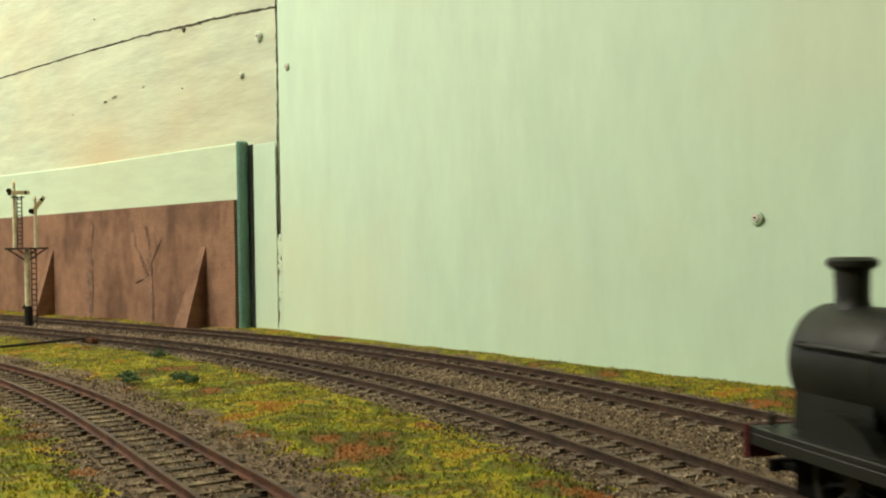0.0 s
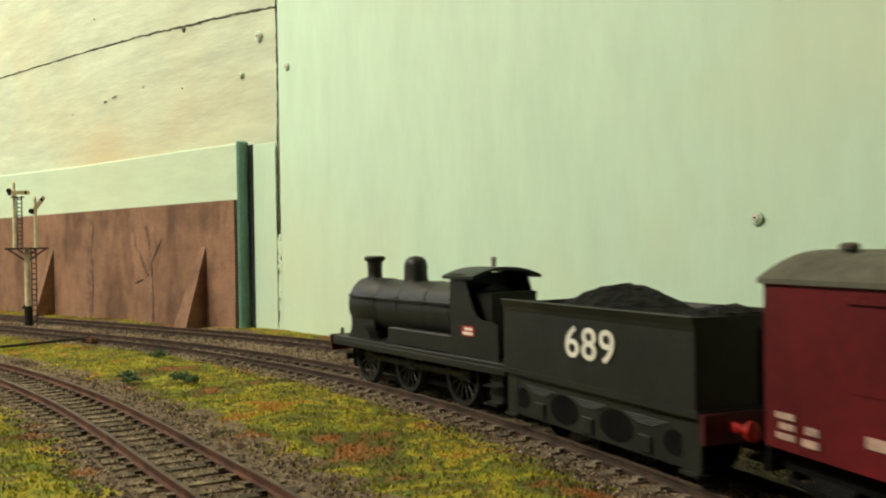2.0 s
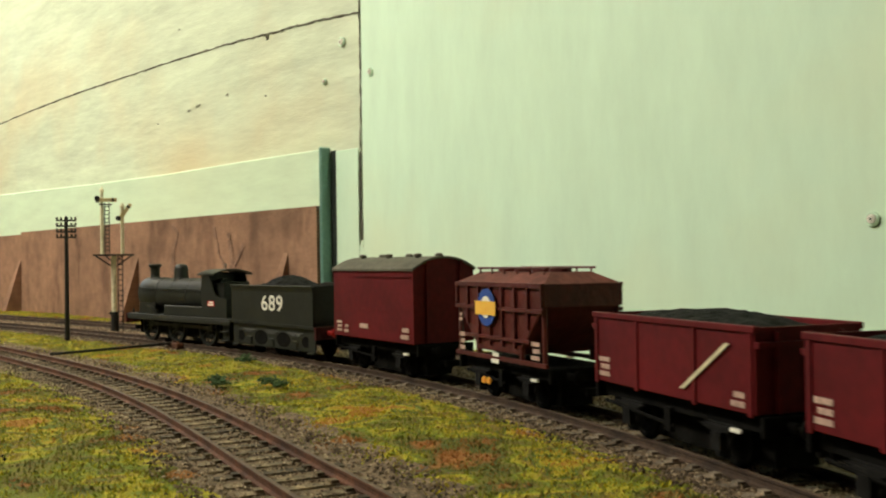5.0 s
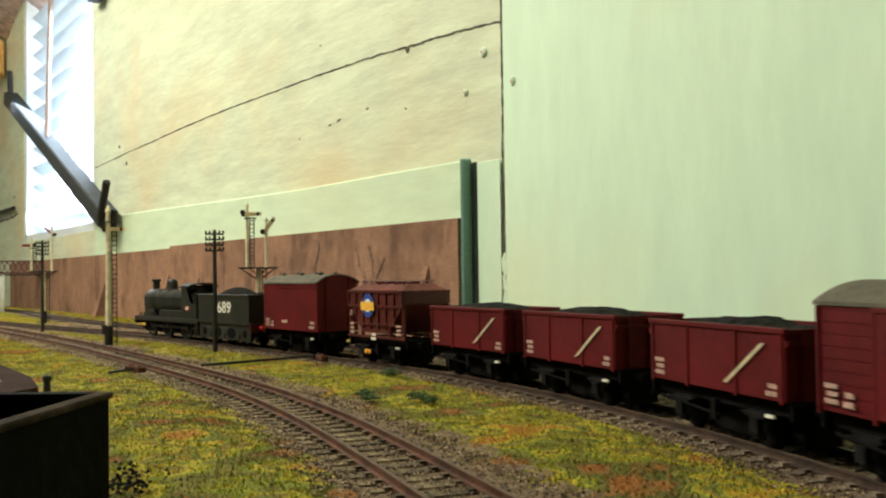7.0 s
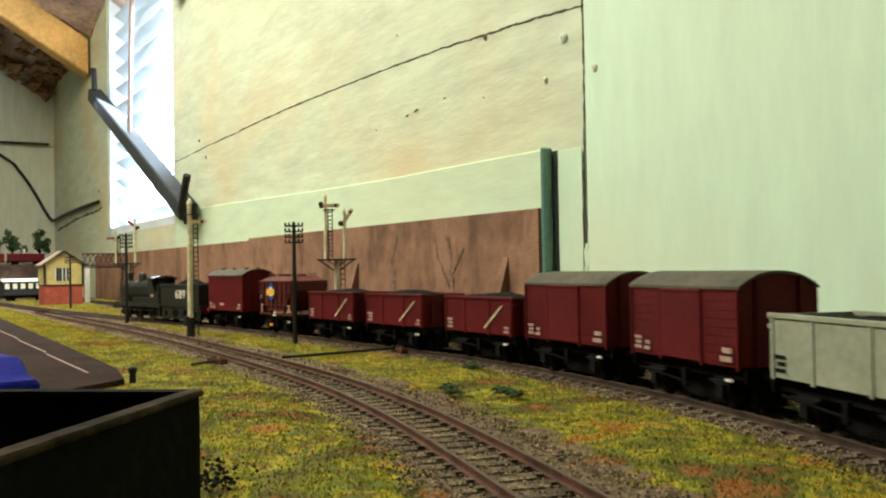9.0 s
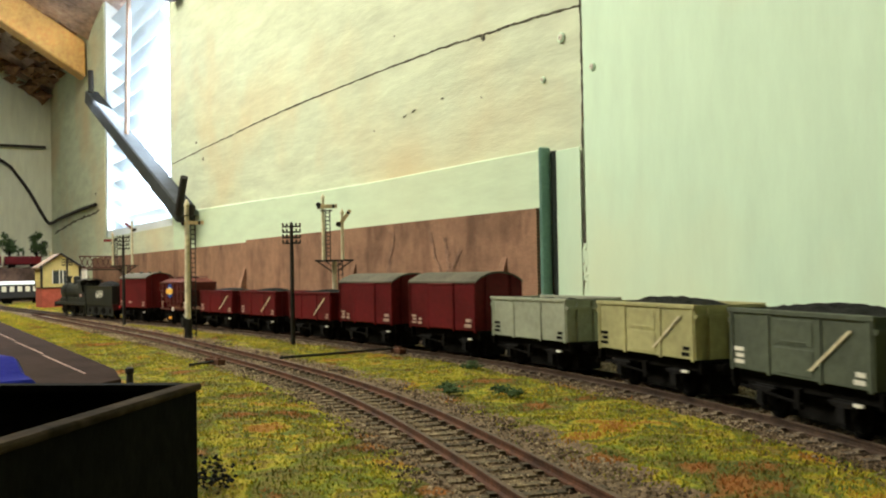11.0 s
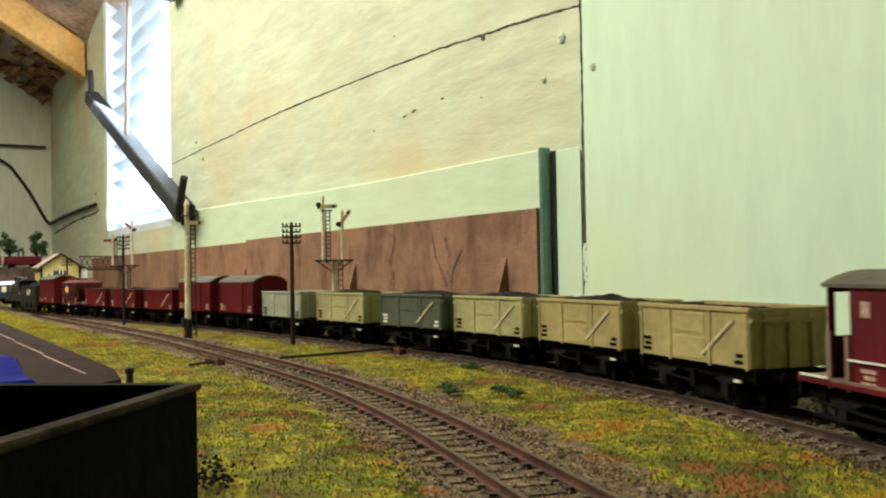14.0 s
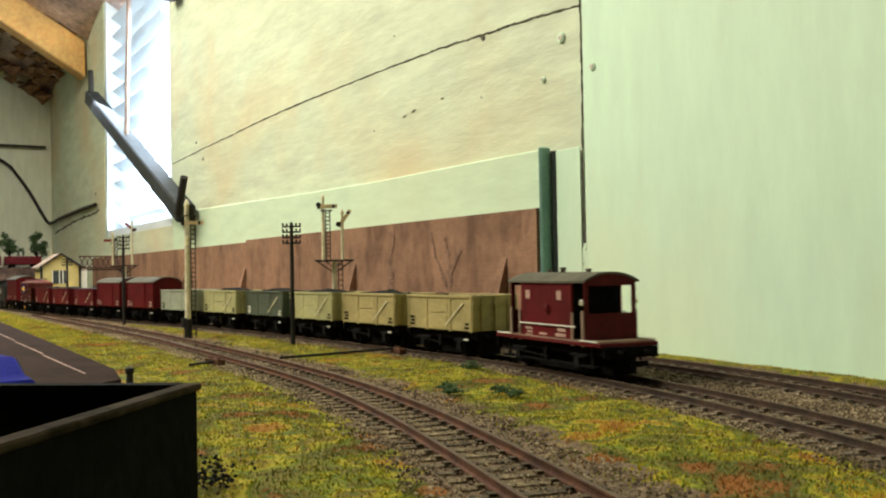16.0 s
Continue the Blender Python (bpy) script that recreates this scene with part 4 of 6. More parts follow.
def van(d, L, label, vents=0, planked=True, seed=1, roof=None, diag=True, tall=0.0):
    t = vehicle("goods_van", label, "van", d, L, 0.042, "goods vans of the train")
    W, z0, z1 = 0.0335, 0.0142, 0.0392 + tall
    for sy in (-1, 1):
        bm = bmesh.new()
        y0, y1 = sorted((sy * W / 2, sy * (W / 2 - 0.001)))
        box(bm, -L / 2, L / 2, y0, y1, z0, z1)
        part("side_panel", bm, M_BAUX, t)
        if planked:
            for k in range(9):
                zz = z0 + 0.0012 + k * 0.00275
                y0, y1 = sorted((sy * W / 2, sy * (W / 2 + 0.00022)))
                for a, b in ((-L / 2 + 0.0006, -0.0135), (0.0135, L / 2 - 0.0006)):
                    bm = bmesh.new()
                    box(bm, a, b, y0, y1, zz, min(zz + 0.00245, z1 - 0.0002))
                    part("plank", bm, M_BAUX, t)
            bm = bmesh.new()
            y0, y1 = sorted((sy * W / 2, sy * (W / 2 + 0.0009)))
            box(bm, -0.0125, 0.0125, y0, y1, z0 + 0.0004, z1 - 0.002)
            box(bm, -0.013, 0.013, y0, y1 + 0.0003 if sy > 0 else y1, z1 - 0.0022, z1 - 0.0010)
            part("sliding_door", bm, M_BAUX, t, bevel=0.0002)
            for k in (-0.49, -0.19, 0.19, 0.49):
                bm = bmesh.new()
                box(bm, k * L - 0.0005, k * L + 0.0005, y0, y1, z0 - 0.0008, z1 - 0.001)
                part("stanchion", bm, M_BAUX, t)
            if diag:
                for sx in (-1, 1):
                    bm = bmesh.new()
                    a, b = Vector((sx * 0.0145, sy * (W / 2 + 0.0003), z0 + 0.0005)), Vector((sx * (L / 2 - 0.001), sy * (W / 2 + 0.0003), z1 - 0.003))
                    rod(bm, a, b, 0.0006, 4)
                    part("diagonal_brace", bm, M_BAUX, t)
        else:
            bm = bmesh.new()
            y0, y1 = sorted((sy * W / 2, sy * (W / 2 + 0.0004)))
            y1 = y0 + 0.00018 if sy > 0 else y1
            y0 = y1 - 0.00018 if sy < 0 else y0
            box(bm, -0.0135, 0.0135, y0, y1, z0 + 0.012, z0 + 0.0123)
            box(bm, -L / 2 + 0.002, 0.0135, *sorted((sy * W / 2, sy * (W / 2 + 0.0006))), z1 - 0.0034, z1 - 0.0026)
            part("door", bm, M_BAUX, t)
        y = sy * (W / 2 + (0.0010 if planked else 0.0003))
        bars(t, L / 2 - 0.006, z0 + 0.0042, 0.0050, 0.0046, y, 3, M_PINK)
        bars(t, L / 2 - 0.0125, z0 + 0.0034, 0.0040, 0.0034, y, 2, M_PINK)
        bars(t, -L / 2 + 0.0065, z0 + 0.0038, 0.0065, 0.0044, y, 2, M_PINK)
        if not planked:
            bars(t, 0.006, z0 + 0.0052, 0.0075, 0.0018, y, 1, M_PINK)
    for sx in (-1, 1):
        bm = bmesh.new()
        x0, x1 = sorted((sx * L / 2, sx * (L / 2 - 0.001)))
        prof = [(-W / 2 + 0.001, z0), (W / 2 - 0.001, z0)] + [(u * (W / 2 - 0.001), z1 + 0.0040 * (1 - abs(u) ** 2.2)) for u in (1, 0.75, 0.5, 0.25, 0, -0.25, -0.5, -0.75, -1)]
        m = Matrix(((0, 1, 0, 0), (1, 0, 0, 0), (0, 0, 1, 0), (0, 0, 0, 1)))
        extrude(bm, prof, x0, x1, m)
        x0, x1 = sorted((sx * L / 2, sx * (L / 2 + 0.0008)))
        for k in (-0.28, 0.28):
            box(bm, x0, x1, k * W - 0.0006, k * W + 0.0006, z0, z1 + 0.003)
        part("end_panel", bm, M_BAUX, t)
    bm = bmesh.new()
    m = Matrix(((0, 1, 0, 0), (1, 0, 0, 0), (0, 0, 1, 0), (0, 0, 0, 1)))
    extrude(bm, arc_roof(W, z1, 0.0048, 14), -L / 2 - 0.0008, L / 2 + 0.0008, m)
    part("roof", bm, roof or M_ROOF, t, "dull grey arched roof", smooth=True)
    for k in range(vents):
        bm = bmesh.new()
        x = (k // 2 - (vents / 2 - 1) / 2) * L * 0.34
        lathe(bm, ((0.0013, 0), (0.0013, 0.0008), (0.0019, 0.0009), (0.0019, 0.0016), (0.0012, 0.0020)), 12, pose(x, (0.006 if k % 2 else -0.006), z1 + 0.0040))
        part("roof_vent", bm, M_ROOF, t, smooth=True)
    for w in underframe(t, L, 0.042, top=0.0142):
        WHEELS.append(w)
    return t


def hopper(d, L=0.058):
    t = vehicle("hopper_wagon", "red steel covered hopper wagon with a blue and yellow emblem", "wagon", d, L, 0.032)
    W, z1 = 0.0335, 0.0388
    zm = 0.0195
    # sloped-end hopper body
    bm = bmesh.new()
    lo, hi = 0.0135, L / 2
    prof = ((-hi, z1), (-hi, z1 - 0.007), (-lo, zm - 0.003), (lo, zm - 0.003), (hi, z1 - 0.007), (hi, z1))
    extrude(bm, prof, -W / 2, W / 2)
    part("hopper_body", bm, M_HOPRED, t, bevel=0.0003)
    bm = bmesh.new()
    vs = [bm.verts.new(v) for v in ((-hi, -W / 2, z1), (hi, -W / 2, z1), (hi, W / 2, z1), (-hi, W / 2, z1), (-hi + 0.006, -0.009, z1 + 0.0035), (hi - 0.006, -0.009, z1 + 0.0035), (hi - 0.006, 0.009, z1 + 0.0035), (-hi + 0.006, 0.009, z1 + 0.0035))]
    for q in ((0, 1, 5, 4), (1, 2, 6, 5), (2, 3, 7, 6), (3, 0, 4, 7), (4, 5, 6, 7), (0, 3, 2, 1)):
        bm.faces.new([vs[i] for i in q])
    part("roof", bm, material("hopper_dusty_top", (0.13, 0.040, 0.030), 0.85, spread=0.35, scale=60), t, "dusty pink-brown top")
    for x in (-0.0165, -0.0055, 0.0055, 0.0165):
        bm = bmesh.new()
        lathe(bm, ((0.0042, 0), (0.0042, 0.0012), (0.003, 0.0017)), 12, pose(x, 0, z1 + 0.0034))
        part("hatch", bm, M_HOPRED, t)
    bm = bmesh.new()
    for sy in (-0.0105, 0.0105):
        rod(bm, (-hi + 0.006, sy, z1 + 0.0048), (hi - 0.006, sy, z1 + 0.0048), 0.0004, 5)
        for k in range(6):
            x = -hi + 0.008 + k * (L - 0.016) / 5
            rod(bm, (x, sy, z1 + 0.002), (x, sy, z1 + 0.0048), 0.0004, 5)
    part("roof_walkway", bm, M_HOPRED, t)
    for sy in (-1, 1):
        y0, y1 = sorted((sy * W / 2, sy * (W / 2 + 0.0011)))
        for k in range(8):
            bm = bmesh.new()
            x = -hi + 0.0008 + k * (L - 0.0016) / 7
            low = z1 - 0.007 if abs(x) > hi - 0.004 else (zm - 0.001 if abs(x) < lo + 0.004 else z1 - 0.014)
            box(bm, x - 0.0005, x + 0.0005, y0, y1, low, z1)
            part("rib", bm, M_HOPRED, t)
        bm = bmesh.new()
        box(bm, -hi, hi, y0, y1, z1 - 0.0012, z1 + 0.0002)
        box(bm, -hi, hi, y0, y1, z1 - 0.0088, z1 - 0.0076)
        box(bm, -lo - 0.008, lo + 0.008, y0, y1, zm + 0.001, zm + 0.002)
        part("side_rail", bm, M_HOPRED, t)
        for sx in (-1, 1):
            bm = bmesh.new()
            rod(bm, (sx * (hi - 0.001), sy * (W / 2 - 0.001), 0.014), (sx * (hi - 0.001), sy * (W / 2 - 0.001), z1 - 0.006), 0.0010, 6)
            part("corner_post", bm, M_HOPRED, t)
            bm = bmesh.new()
            rod(bm, (sx * 0.0145, sy * (W / 2 - 0.001), 0.0135), (sx * 0.0145, sy * (W / 2 - 0.001), zm), 0.0012, 6)
            part("stanchion", bm, M_HOPRED, t)
        bm = bmesh.new()
        box(bm, -hi - 0.001, hi + 0.001, *sorted((sy * (W / 2 - 0.001), sy * (W / 2 + 0.0003))), 0.0137, 0.0150)
        part("side_sill", bm, M_HOPRED, t)
        # emblem: blue disc with a white eye and a yellow band
        y = sy * (W / 2 + 0.0012)
        bm = bmesh.new()
        lathe(bm, ((0.0062, 0), (0.0062, 0.0003)), 24, pose(0.0055, y, z1 - 0.0080, 90 if sy < 0 else -90))
        em = part("emblem", bm, M_NAVY, t, "blue round emblem with yellow band")
        bm = bmesh.new()
        lathe(bm, ((0.0036, 0.0003), (0.0036, 0.0005)), 20, pose(0.0055, y, z1 - 0.0080, 90 if sy < 0 else -90))
        part("emblem_eye", bm, M_WHITE, em)
        bm = bmesh.new()
        box(bm, -0.0015, 0.0125, *sorted((y + sy * 0.0005, y + sy * 0.0008)), z1 - 0.0105, z1 - 0.0060)
        part("emblem_band", bm, M_YELLOW, em)
        bars(t, hi - 0.004, 0.0185, 0.0036, 0.0060, sy * (W / 2 + 0.0002), 3, M_PINK)
        bars(t, -hi + 0.005, 0.0185, 0.0050, 0.0055, sy * (W / 2 + 0.0002), 3, M_PINK)
        bars(t, hi - 0.003, 0.0268, 0.0022, 0.0026, sy * (W / 2 + 0.0002), 2, M_PINK)
        bars(t, 0.001, 0.0145, 0.005, 0.0035, sy * (W / 2 + 0.0006), 2, M_WHITE)
        for x in (0.011, 0.0075):
            bm = bmesh.new()
            lathe(bm, ((0.0011, 0), (0.0013, 0.0005), (0.0011, 0.001)), 14, pose(x, sy * 0.0155, 0.0062, 90 if sy < 0 else -90))
            part("hand_wheel", bm, M_ORANGE, t, "orange-yellow hand wheel")
    for w in underframe(t, L, 0.032):
        WHEELS.append(w)


def brake_van(d, L=0.091):
    t = vehicle("brake_van", "red-brown guard's brake van with open verandahs and grey roof", "brake van", d, L, 0.052)
    W, z0, z1 = 0.0300, 0.0145, 0.0396
    WD = 0.0335
    c = 0.0222
    RB = M_BAUX
    bm = bmesh.new()
    box(bm, -L / 2, L / 2, -WD / 2, WD / 2, 0.0130, z0)
    part("floor_frame", bm, RB, t, bevel=0.0002)
    bm = bmesh.new()
    box(bm, -0.0438, 0.0438, -WD / 2 + 0.0004, WD / 2 - 0.0004, z0, z0 + 0.0006)
    part("deck", bm, material("deck_board", (0.20, 0.13, 0.09), 0.8, spread=0.3), t)
    for sy in (-1, 1):
        y0, y1 = sorted((sy * W / 2, sy * (W / 2 - 0.001)))
        bm = bmesh.new()
        box(bm, -c, c, y0, y1, z0, z1)
        part("cabin_side", bm, RB, t)
        a0, a1 = sorted((sy * W / 2, sy * (W / 2 + 0.00025)))
        for k in range(13):
            bm = bmesh.new()
            x = -c + 0.0002 + k * 0.0034
            box(bm, x, x + 0.0033, a0, a1, z0 + 0.0003, z1 - 0.001)
            part("plank", bm, RB, t)
        bm = bmesh.new()
        lathe(bm, ((0.0022, 0), (0.0018, 0.0016), (0.0005, 0.0020)), 12, pose(-0.002, sy * W / 2, z1 - 0.012, 90 if sy < 0 else -90))
        part("lookout", bm, RB, t)
        for x in (0.0155, -0.0120):
            bars(t, x, z1 - 0.0062, 0.0036, 0.0040, sy * (W / 2 + 0.0003), 1, M_PINK, "notice")
        bars(t, 0.0148, z0 + 0.0022, 0.0060, 0.0042, sy * (W / 2 + 0.0003), 3, M_PINK)
        bars(t, -0.013, z0 + 0.0030, 0.0085, 0.0036, sy * (W / 2 + 0.0003), 2, M_PINK)
        bars(t, 0.002, z0 + 0.0018, 0.0070, 0.0010, sy * (W / 2 + 0.0003), 1, M_PINK)
        bm = bmesh.new()
        a0, a1 = sorted((sy * (W / 2 + 0.0009), sy * (W / 2 + 0.0014)))
        box(bm, -0.0262, 0.0222, a0, a1, z0 + 0.0058, z0 + 0.0063)
        part("handrail", bm, M_WHITE, t, "white painted handrail")
        for sx in (-1, 1):
            bm = bmesh.new()
            a0, a1 = sorted((sy * (W / 2 + 0.0003), sy * (W / 2 + 0.0007)))
            x0, x1 = sorted((sx * 0.0305, sx * 0.0435))
            a0, a1 = sorted((sy * (WD / 2 + 0.0001), sy * (WD / 2 + 0.0006)))
            box(bm, x0, x1, a0, a1, z0 + 0.0004, z0 + 0.0010)
            part("handrail", bm, M_WHITE, t, "white painted lower handrail")
            bm = bmesh.new()
            a0, a1 = sorted((sy * (W / 2 - 0.001), sy * W / 2))
            x0, x1 = sorted((sx * 0.0316, sx * 0.0325))
            box(bm, x0, x1, a0, a1, z0, z1)
            part("verandah_post", bm, RB, t)
            for xx in (0.0222, 0.0304):
                bm = bmesh.new()
                x0, x1 = sorted((sx * xx, sx * (xx + 0.0017)))
                box(bm, x0, x1, *sorted((sy * (W / 2 + 0.0002), sy * (W / 2 + 0.0010))), z0 - 0.002, z0 + (0.0118 if xx < 0.025 else 0.0128))
                part("door_pillar", bm, M_BRASS, t, "grey-brown weathered pillar")
    for sx in (-1, 1):
        x0, x1 = sorted((sx * c, sx * (c - 0.001)))
        bm = bmesh.new()
        box(bm, x0, x1, -W / 2 + 0.001, W / 2 - 0.001, z0, z1 - 0.0004)
        part("cabin_end", bm, M_FRAME, t)
        bm = bmesh.new()
        x0, x1 = sorted((sx * 0.0317, sx * 0.0325))
        box(bm, x0, x1, -W / 2 + 0.001, W / 2 - 0.001, z0, z0 + 0.0115)
        for yy in (-W / 2 + 0.0016, W / 2 - 0.0016):
            box(bm, x0, x1, yy - 0.0005, yy + 0.0005, z0 + 0.0115, z1)
        prof = [(-W / 2 + 0.001, z1 - 0.0022), (W / 2 - 0.001, z1 - 0.0022)] + [(u * (W / 2 - 0.001), z1 + 0.0026 * (1 - abs(u) ** 2.2)) for u in (1, 0.75, 0.5, 0.25, 0, -0.25, -0.5, -0.75, -1)]
        extrude(bm, prof, x0, x1, Matrix(((0, 1, 0, 0), (1, 0, 0, 0), (0, 0, 1, 0), (0, 0, 0, 1))))
        part("verandah_end", bm, RB, t)
    bm = bmesh.new()
    extrude(bm, arc_roof(W, z1, 0.0036, 14, over=0.0012), -0.0336, 0.0336, Matrix(((0, 1, 0, 0), (1, 0, 0, 0), (0, 0, 1, 0), (0, 0, 0, 1))))
    part("roof", bm, M_ROOF, t, "dull grey arched roof", smooth=True)
    for x, y, h in ((-0.016, 0, 0.0018), (0.001, 0.003, 0.0026), (0.017, 0, 0.0018)):
        bm = bmesh.new()
        lathe(bm, ((0.0013, -0.001), (0.0013, h * 0.6), (0.0016, h * 0.7), (0.0014, h)), 12, pose(x, y, z1 + 0.0032))
        part("roof_vent" if h < 0.003 else "stove_pipe", bm, M_ROOF, t, smooth=True)
    for sy in (-1, 1):
        bm = bmesh.new()
        lathe(bm, ((0.0007, 0), (0.0010, 0.0006), (0.0010, 0.0018), (0.0005, 0.0025)), 12, pose(-0.0312, sy * (W / 2 + 0.001), z0 + 0.0150))
        part("side_lamp", bm, M_WHITE, t, "pale side lamp")
        bm = bmesh.new()
        a0, a1 = sorted((sy * (W / 2 - 0.003), sy * (W / 2 + 0.0006)))
        box(bm, -0.040, 0.040, a0, a1, 0.0042, 0.0050)
        for x in (-0.036, 0, 0.036):
            box(bm, x - 0.0006, x + 0.0006, sy * (W / 2 - 0.001) - 0.0004, sy * (W / 2 - 0.001) + 0.0004, 0.005, 0.013)
        part("step_board", bm, M_FRAME, t)
    for w in underframe(t, L, 0.052, top=0.0134, white=False):
        WHEELS.append(w)


# locomotive: an inside-cylinder 0-6-0, plain black
def locomotive():
    L = 0.150
    t = vehicle("steam_locomotive", "plain black six-coupled steam tender locomotive", "locomotive", -0.0300, L, 0.066)
    o = L / 2 - 0.0300  # the chimney's place along the engine

    def X(a):
        return o + a
    # running plate with a drop at the front, buffer beam
    bm = bmesh.new()
    box(bm, X(-0.112), X(0.0085), -0.0160, 0.0160, 0.0152, 0.0164)
    for sy in (-1, 1):
        box(bm, X(-0.112), X(0.0085), *sorted((sy * 0.0160, sy * 0.0154)), 0.0130, 0.0152)
    part("running_plate", bm, M_BLACK, t, bevel=0.0002)
    bm = bmesh.new()
    box(bm, X(0.0085), X(0.0100), -0.0165, 0.0165, 0.0105, 0.0166)
    part("buffer_beam", bm, M_DARKRED, t, "grimy dark red front buffer beam")
    buffers(t, X(0.0100), 0.0135, 1, M_BLACK)
    bm = bmesh.new()
    m = Matrix(((0, 0, 1, 0), (0, 1, 0, 0), (1, 0, 0, 0), (0, 0, 0, 1)))
    cz = 0.0283
    lathe(bm, ((0.0098, X(-0.088)), (0.0098, X(-0.018))), 32, Matrix.Translation((0, 0, cz)) @ m)
    part("boiler", bm, M_BLACK, t, smooth=True)
    for a in (-0.072, -0.055, -0.036, -0.0192):
        bm = bmesh.new()
        lathe(bm, ((0.00995, X(a)), (0.00995, X(a + 0.0012))), 32, Matrix.Translation((0, 0, cz)) @ m)
        part("boiler_band", bm, M_BLACK, t, smooth=True)
    bm = bmesh.new()
    lathe(bm, ((0.0100, X(-0.0178)), (0.0102, X(-0.0174)), (0.0102, X(0.0032)), (0.0098, X(0.0042))), 32, Matrix.Translation((0, 0, cz)) @ m)
    part("smokebox", bm, M_BLACK, t, smooth=True)
    bm = bmesh.new()
    lathe(bm, ((0.0086, X(0.0042)), (0.0078, X(0.0052)), (0.004, X(0.0060)), (0.0012, X(0.0063)), (0.0012, X(0.0080))), 28, Matrix.Translation((0, 0, cz)) @ m)
    box(bm, X(0.0064), X(0.0075), -0.005, 0.005, cz - 0.0004, cz + 0.0004)
    part("smokebox_door", bm, M_BLACK, t, smooth=True)
    bm = bmesh.new()
    extrude(bm, ((X(-0.0172), 0.0164), (X(0.0040), 0.0164), (X(0.003), 0.026), (X(-0.016), 0.026)), -0.0088, 0.0088)
    part("saddle", bm, M_BLACK, t)
    bm = bmesh.new()
    lathe(bm, ((0.0052, 0.0358), (0.0042, 0.0372), (0.0034, 0.0388), (0.0032, 0.0400), (0.0034, 0.0445), (0.0047, 0.0453), (0.0048, 0.0462), (0.0040, 0.0468), (0.0030, 0.0468), (0.0028, 0.043)), 24, pose(X(-0.003), 0, 0), cap=False)
    part("chimney", bm, M_BLACK, t, smooth=True)
    bm = bmesh.new()
    lathe(bm, ((0.0068, 0.0350), (0.0055, 0.0372), (0.0048, 0.0392), (0.0048, 0.0432), (0.0043, 0.0452), (0.0028, 0.0464), (0.0004, 0.0468)), 24, pose(X(-0.036), 0, 0))
    part("dome", bm, M_BLACK, t, smooth=True)
    bm = bmesh.new()
    extrude(bm, ((X(-0.098), 0.0164), (X(-0.078), 0.0164), (X(-0.078), 0.036), (X(-0.098), 0.036)), -0.0098, 0.0098)
    part("firebox", bm, M_BLACK, t)
    for sy in (-1, 1):
        y = sy * 0.0142
        bm = bmesh.new()
        # cab side with its cut-away
        prof = [(X(-0.080), 0.0164), (X(-0.080), 0.0415), (X(-0.0885), 0.0415)]
        for k in range(7):
            a = math.pi / 2 + k / 6 * math.pi * 0.5
            prof.append((X(-0.0975) + 0.0090 * math.cos(a - math.pi / 2), 0.0345 + 0.0065 * math.cos(k / 6 * math.pi)))
        prof += [(X(-0.1045), 0.0275), (X(-0.1065), 0.0265), (X(-0.1065), 0.0164)]
        extrude(bm, prof, *sorted((y, y - sy * 0.0006)))
        part("cab_side", bm, M_BLACK, t)
        bm = bmesh.new()
        box(bm, X(-0.0905) - 0.0034, X(-0.0905) + 0.0034, *sorted((y, y + sy * 0.0003)), 0.0228, 0.0258)
        pl = part("number_plate", bm, M_REDBEAM, t, "small red and white cab side plate")
        bars(pl, X(-0.0905), 0.0243, 0.0056, 0.0022, y + sy * 0.0003, 2, M_WHITE, "plate_bar")
        # splashers over the wheels
        for a in (-0.012, -0.044, -0.080):
            bm = bmesh.new()
            prof = [(X(a) + 0.0118 * math.cos(q), max(0.0164, 0.0098 + 0.0118 * math.sin(q))) for q in [math.pi * k / 14 for k in range(15)]]
            extrude(bm, prof, *sorted((sy * 0.0098, sy * 0.0136)))
            part("splasher", bm, M_BLACK, t)
        bm = bmesh.new()
        rod(bm, (X(0.002), sy * 0.0108, cz + 0.0035), (X(-0.080), sy * 0.0108, cz + 0.0035), 0.0004, 6)
        for a in (0.000, -0.018, -0.036, -0.056, -0.076):
            rod(bm, (X(a), sy * 0.0090, cz + 0.0035), (X(a), sy * 0.0112, cz + 0.0035), 0.0006, 6)
        part("handrail", bm, M_BLACK, t)
        bm = bmesh.new()
        for a in (-0.104,):
            box(bm, X(a) - 0.0035, X(a) + 0.0035, *sorted((sy * 0.0125, sy * 0.0160)), 0.0040, 0.0046)
            box(bm, X(a) - 0.0035, X(a) + 0.0035, *sorted((sy * 0.0125, sy * 0.0158)), 0.0090, 0.0095)
            box(bm, X(a) - 0.0032, X(a) + 0.0032, *sorted((sy * 0.0125, sy * 0.0130)), 0.0040, 0.0152)
        part("step", bm, M_BLACK, t)
        bm = bmesh.new()
        box(bm, X(-0.110), X(0.006), *sorted((sy * 0.0060, sy * 0.0068)), 0.0040, 0.0152)
        part("frame_plate", bm, M_FRAME, t)
        bm = bmesh.new()
        box(bm, X(-0.082), X(-0.036), *sorted((sy * 0.0098, sy * 0.0140)), 0.0164, 0.0222)
        part("sandbox", bm, M_BLACK, t, bevel=0.0004)
        bm = bmesh.new()
        lathe(bm, ((0.0006, 0), (0.0008, 0.0005), (0.0008, 0.0018), (0.0004, 0.0026)), 10, pose(X(0.0065), sy * 0.012, 0.0166))
        part("lamp_iron", bm, M_BLACK, t)
    bm = bmesh.new()
    box(bm, X(-0.0806), X(-0.080), -0.0140, 0.0140, 0.0164, 0.0415)
    part("cab_front", bm, M_BLACK, t)
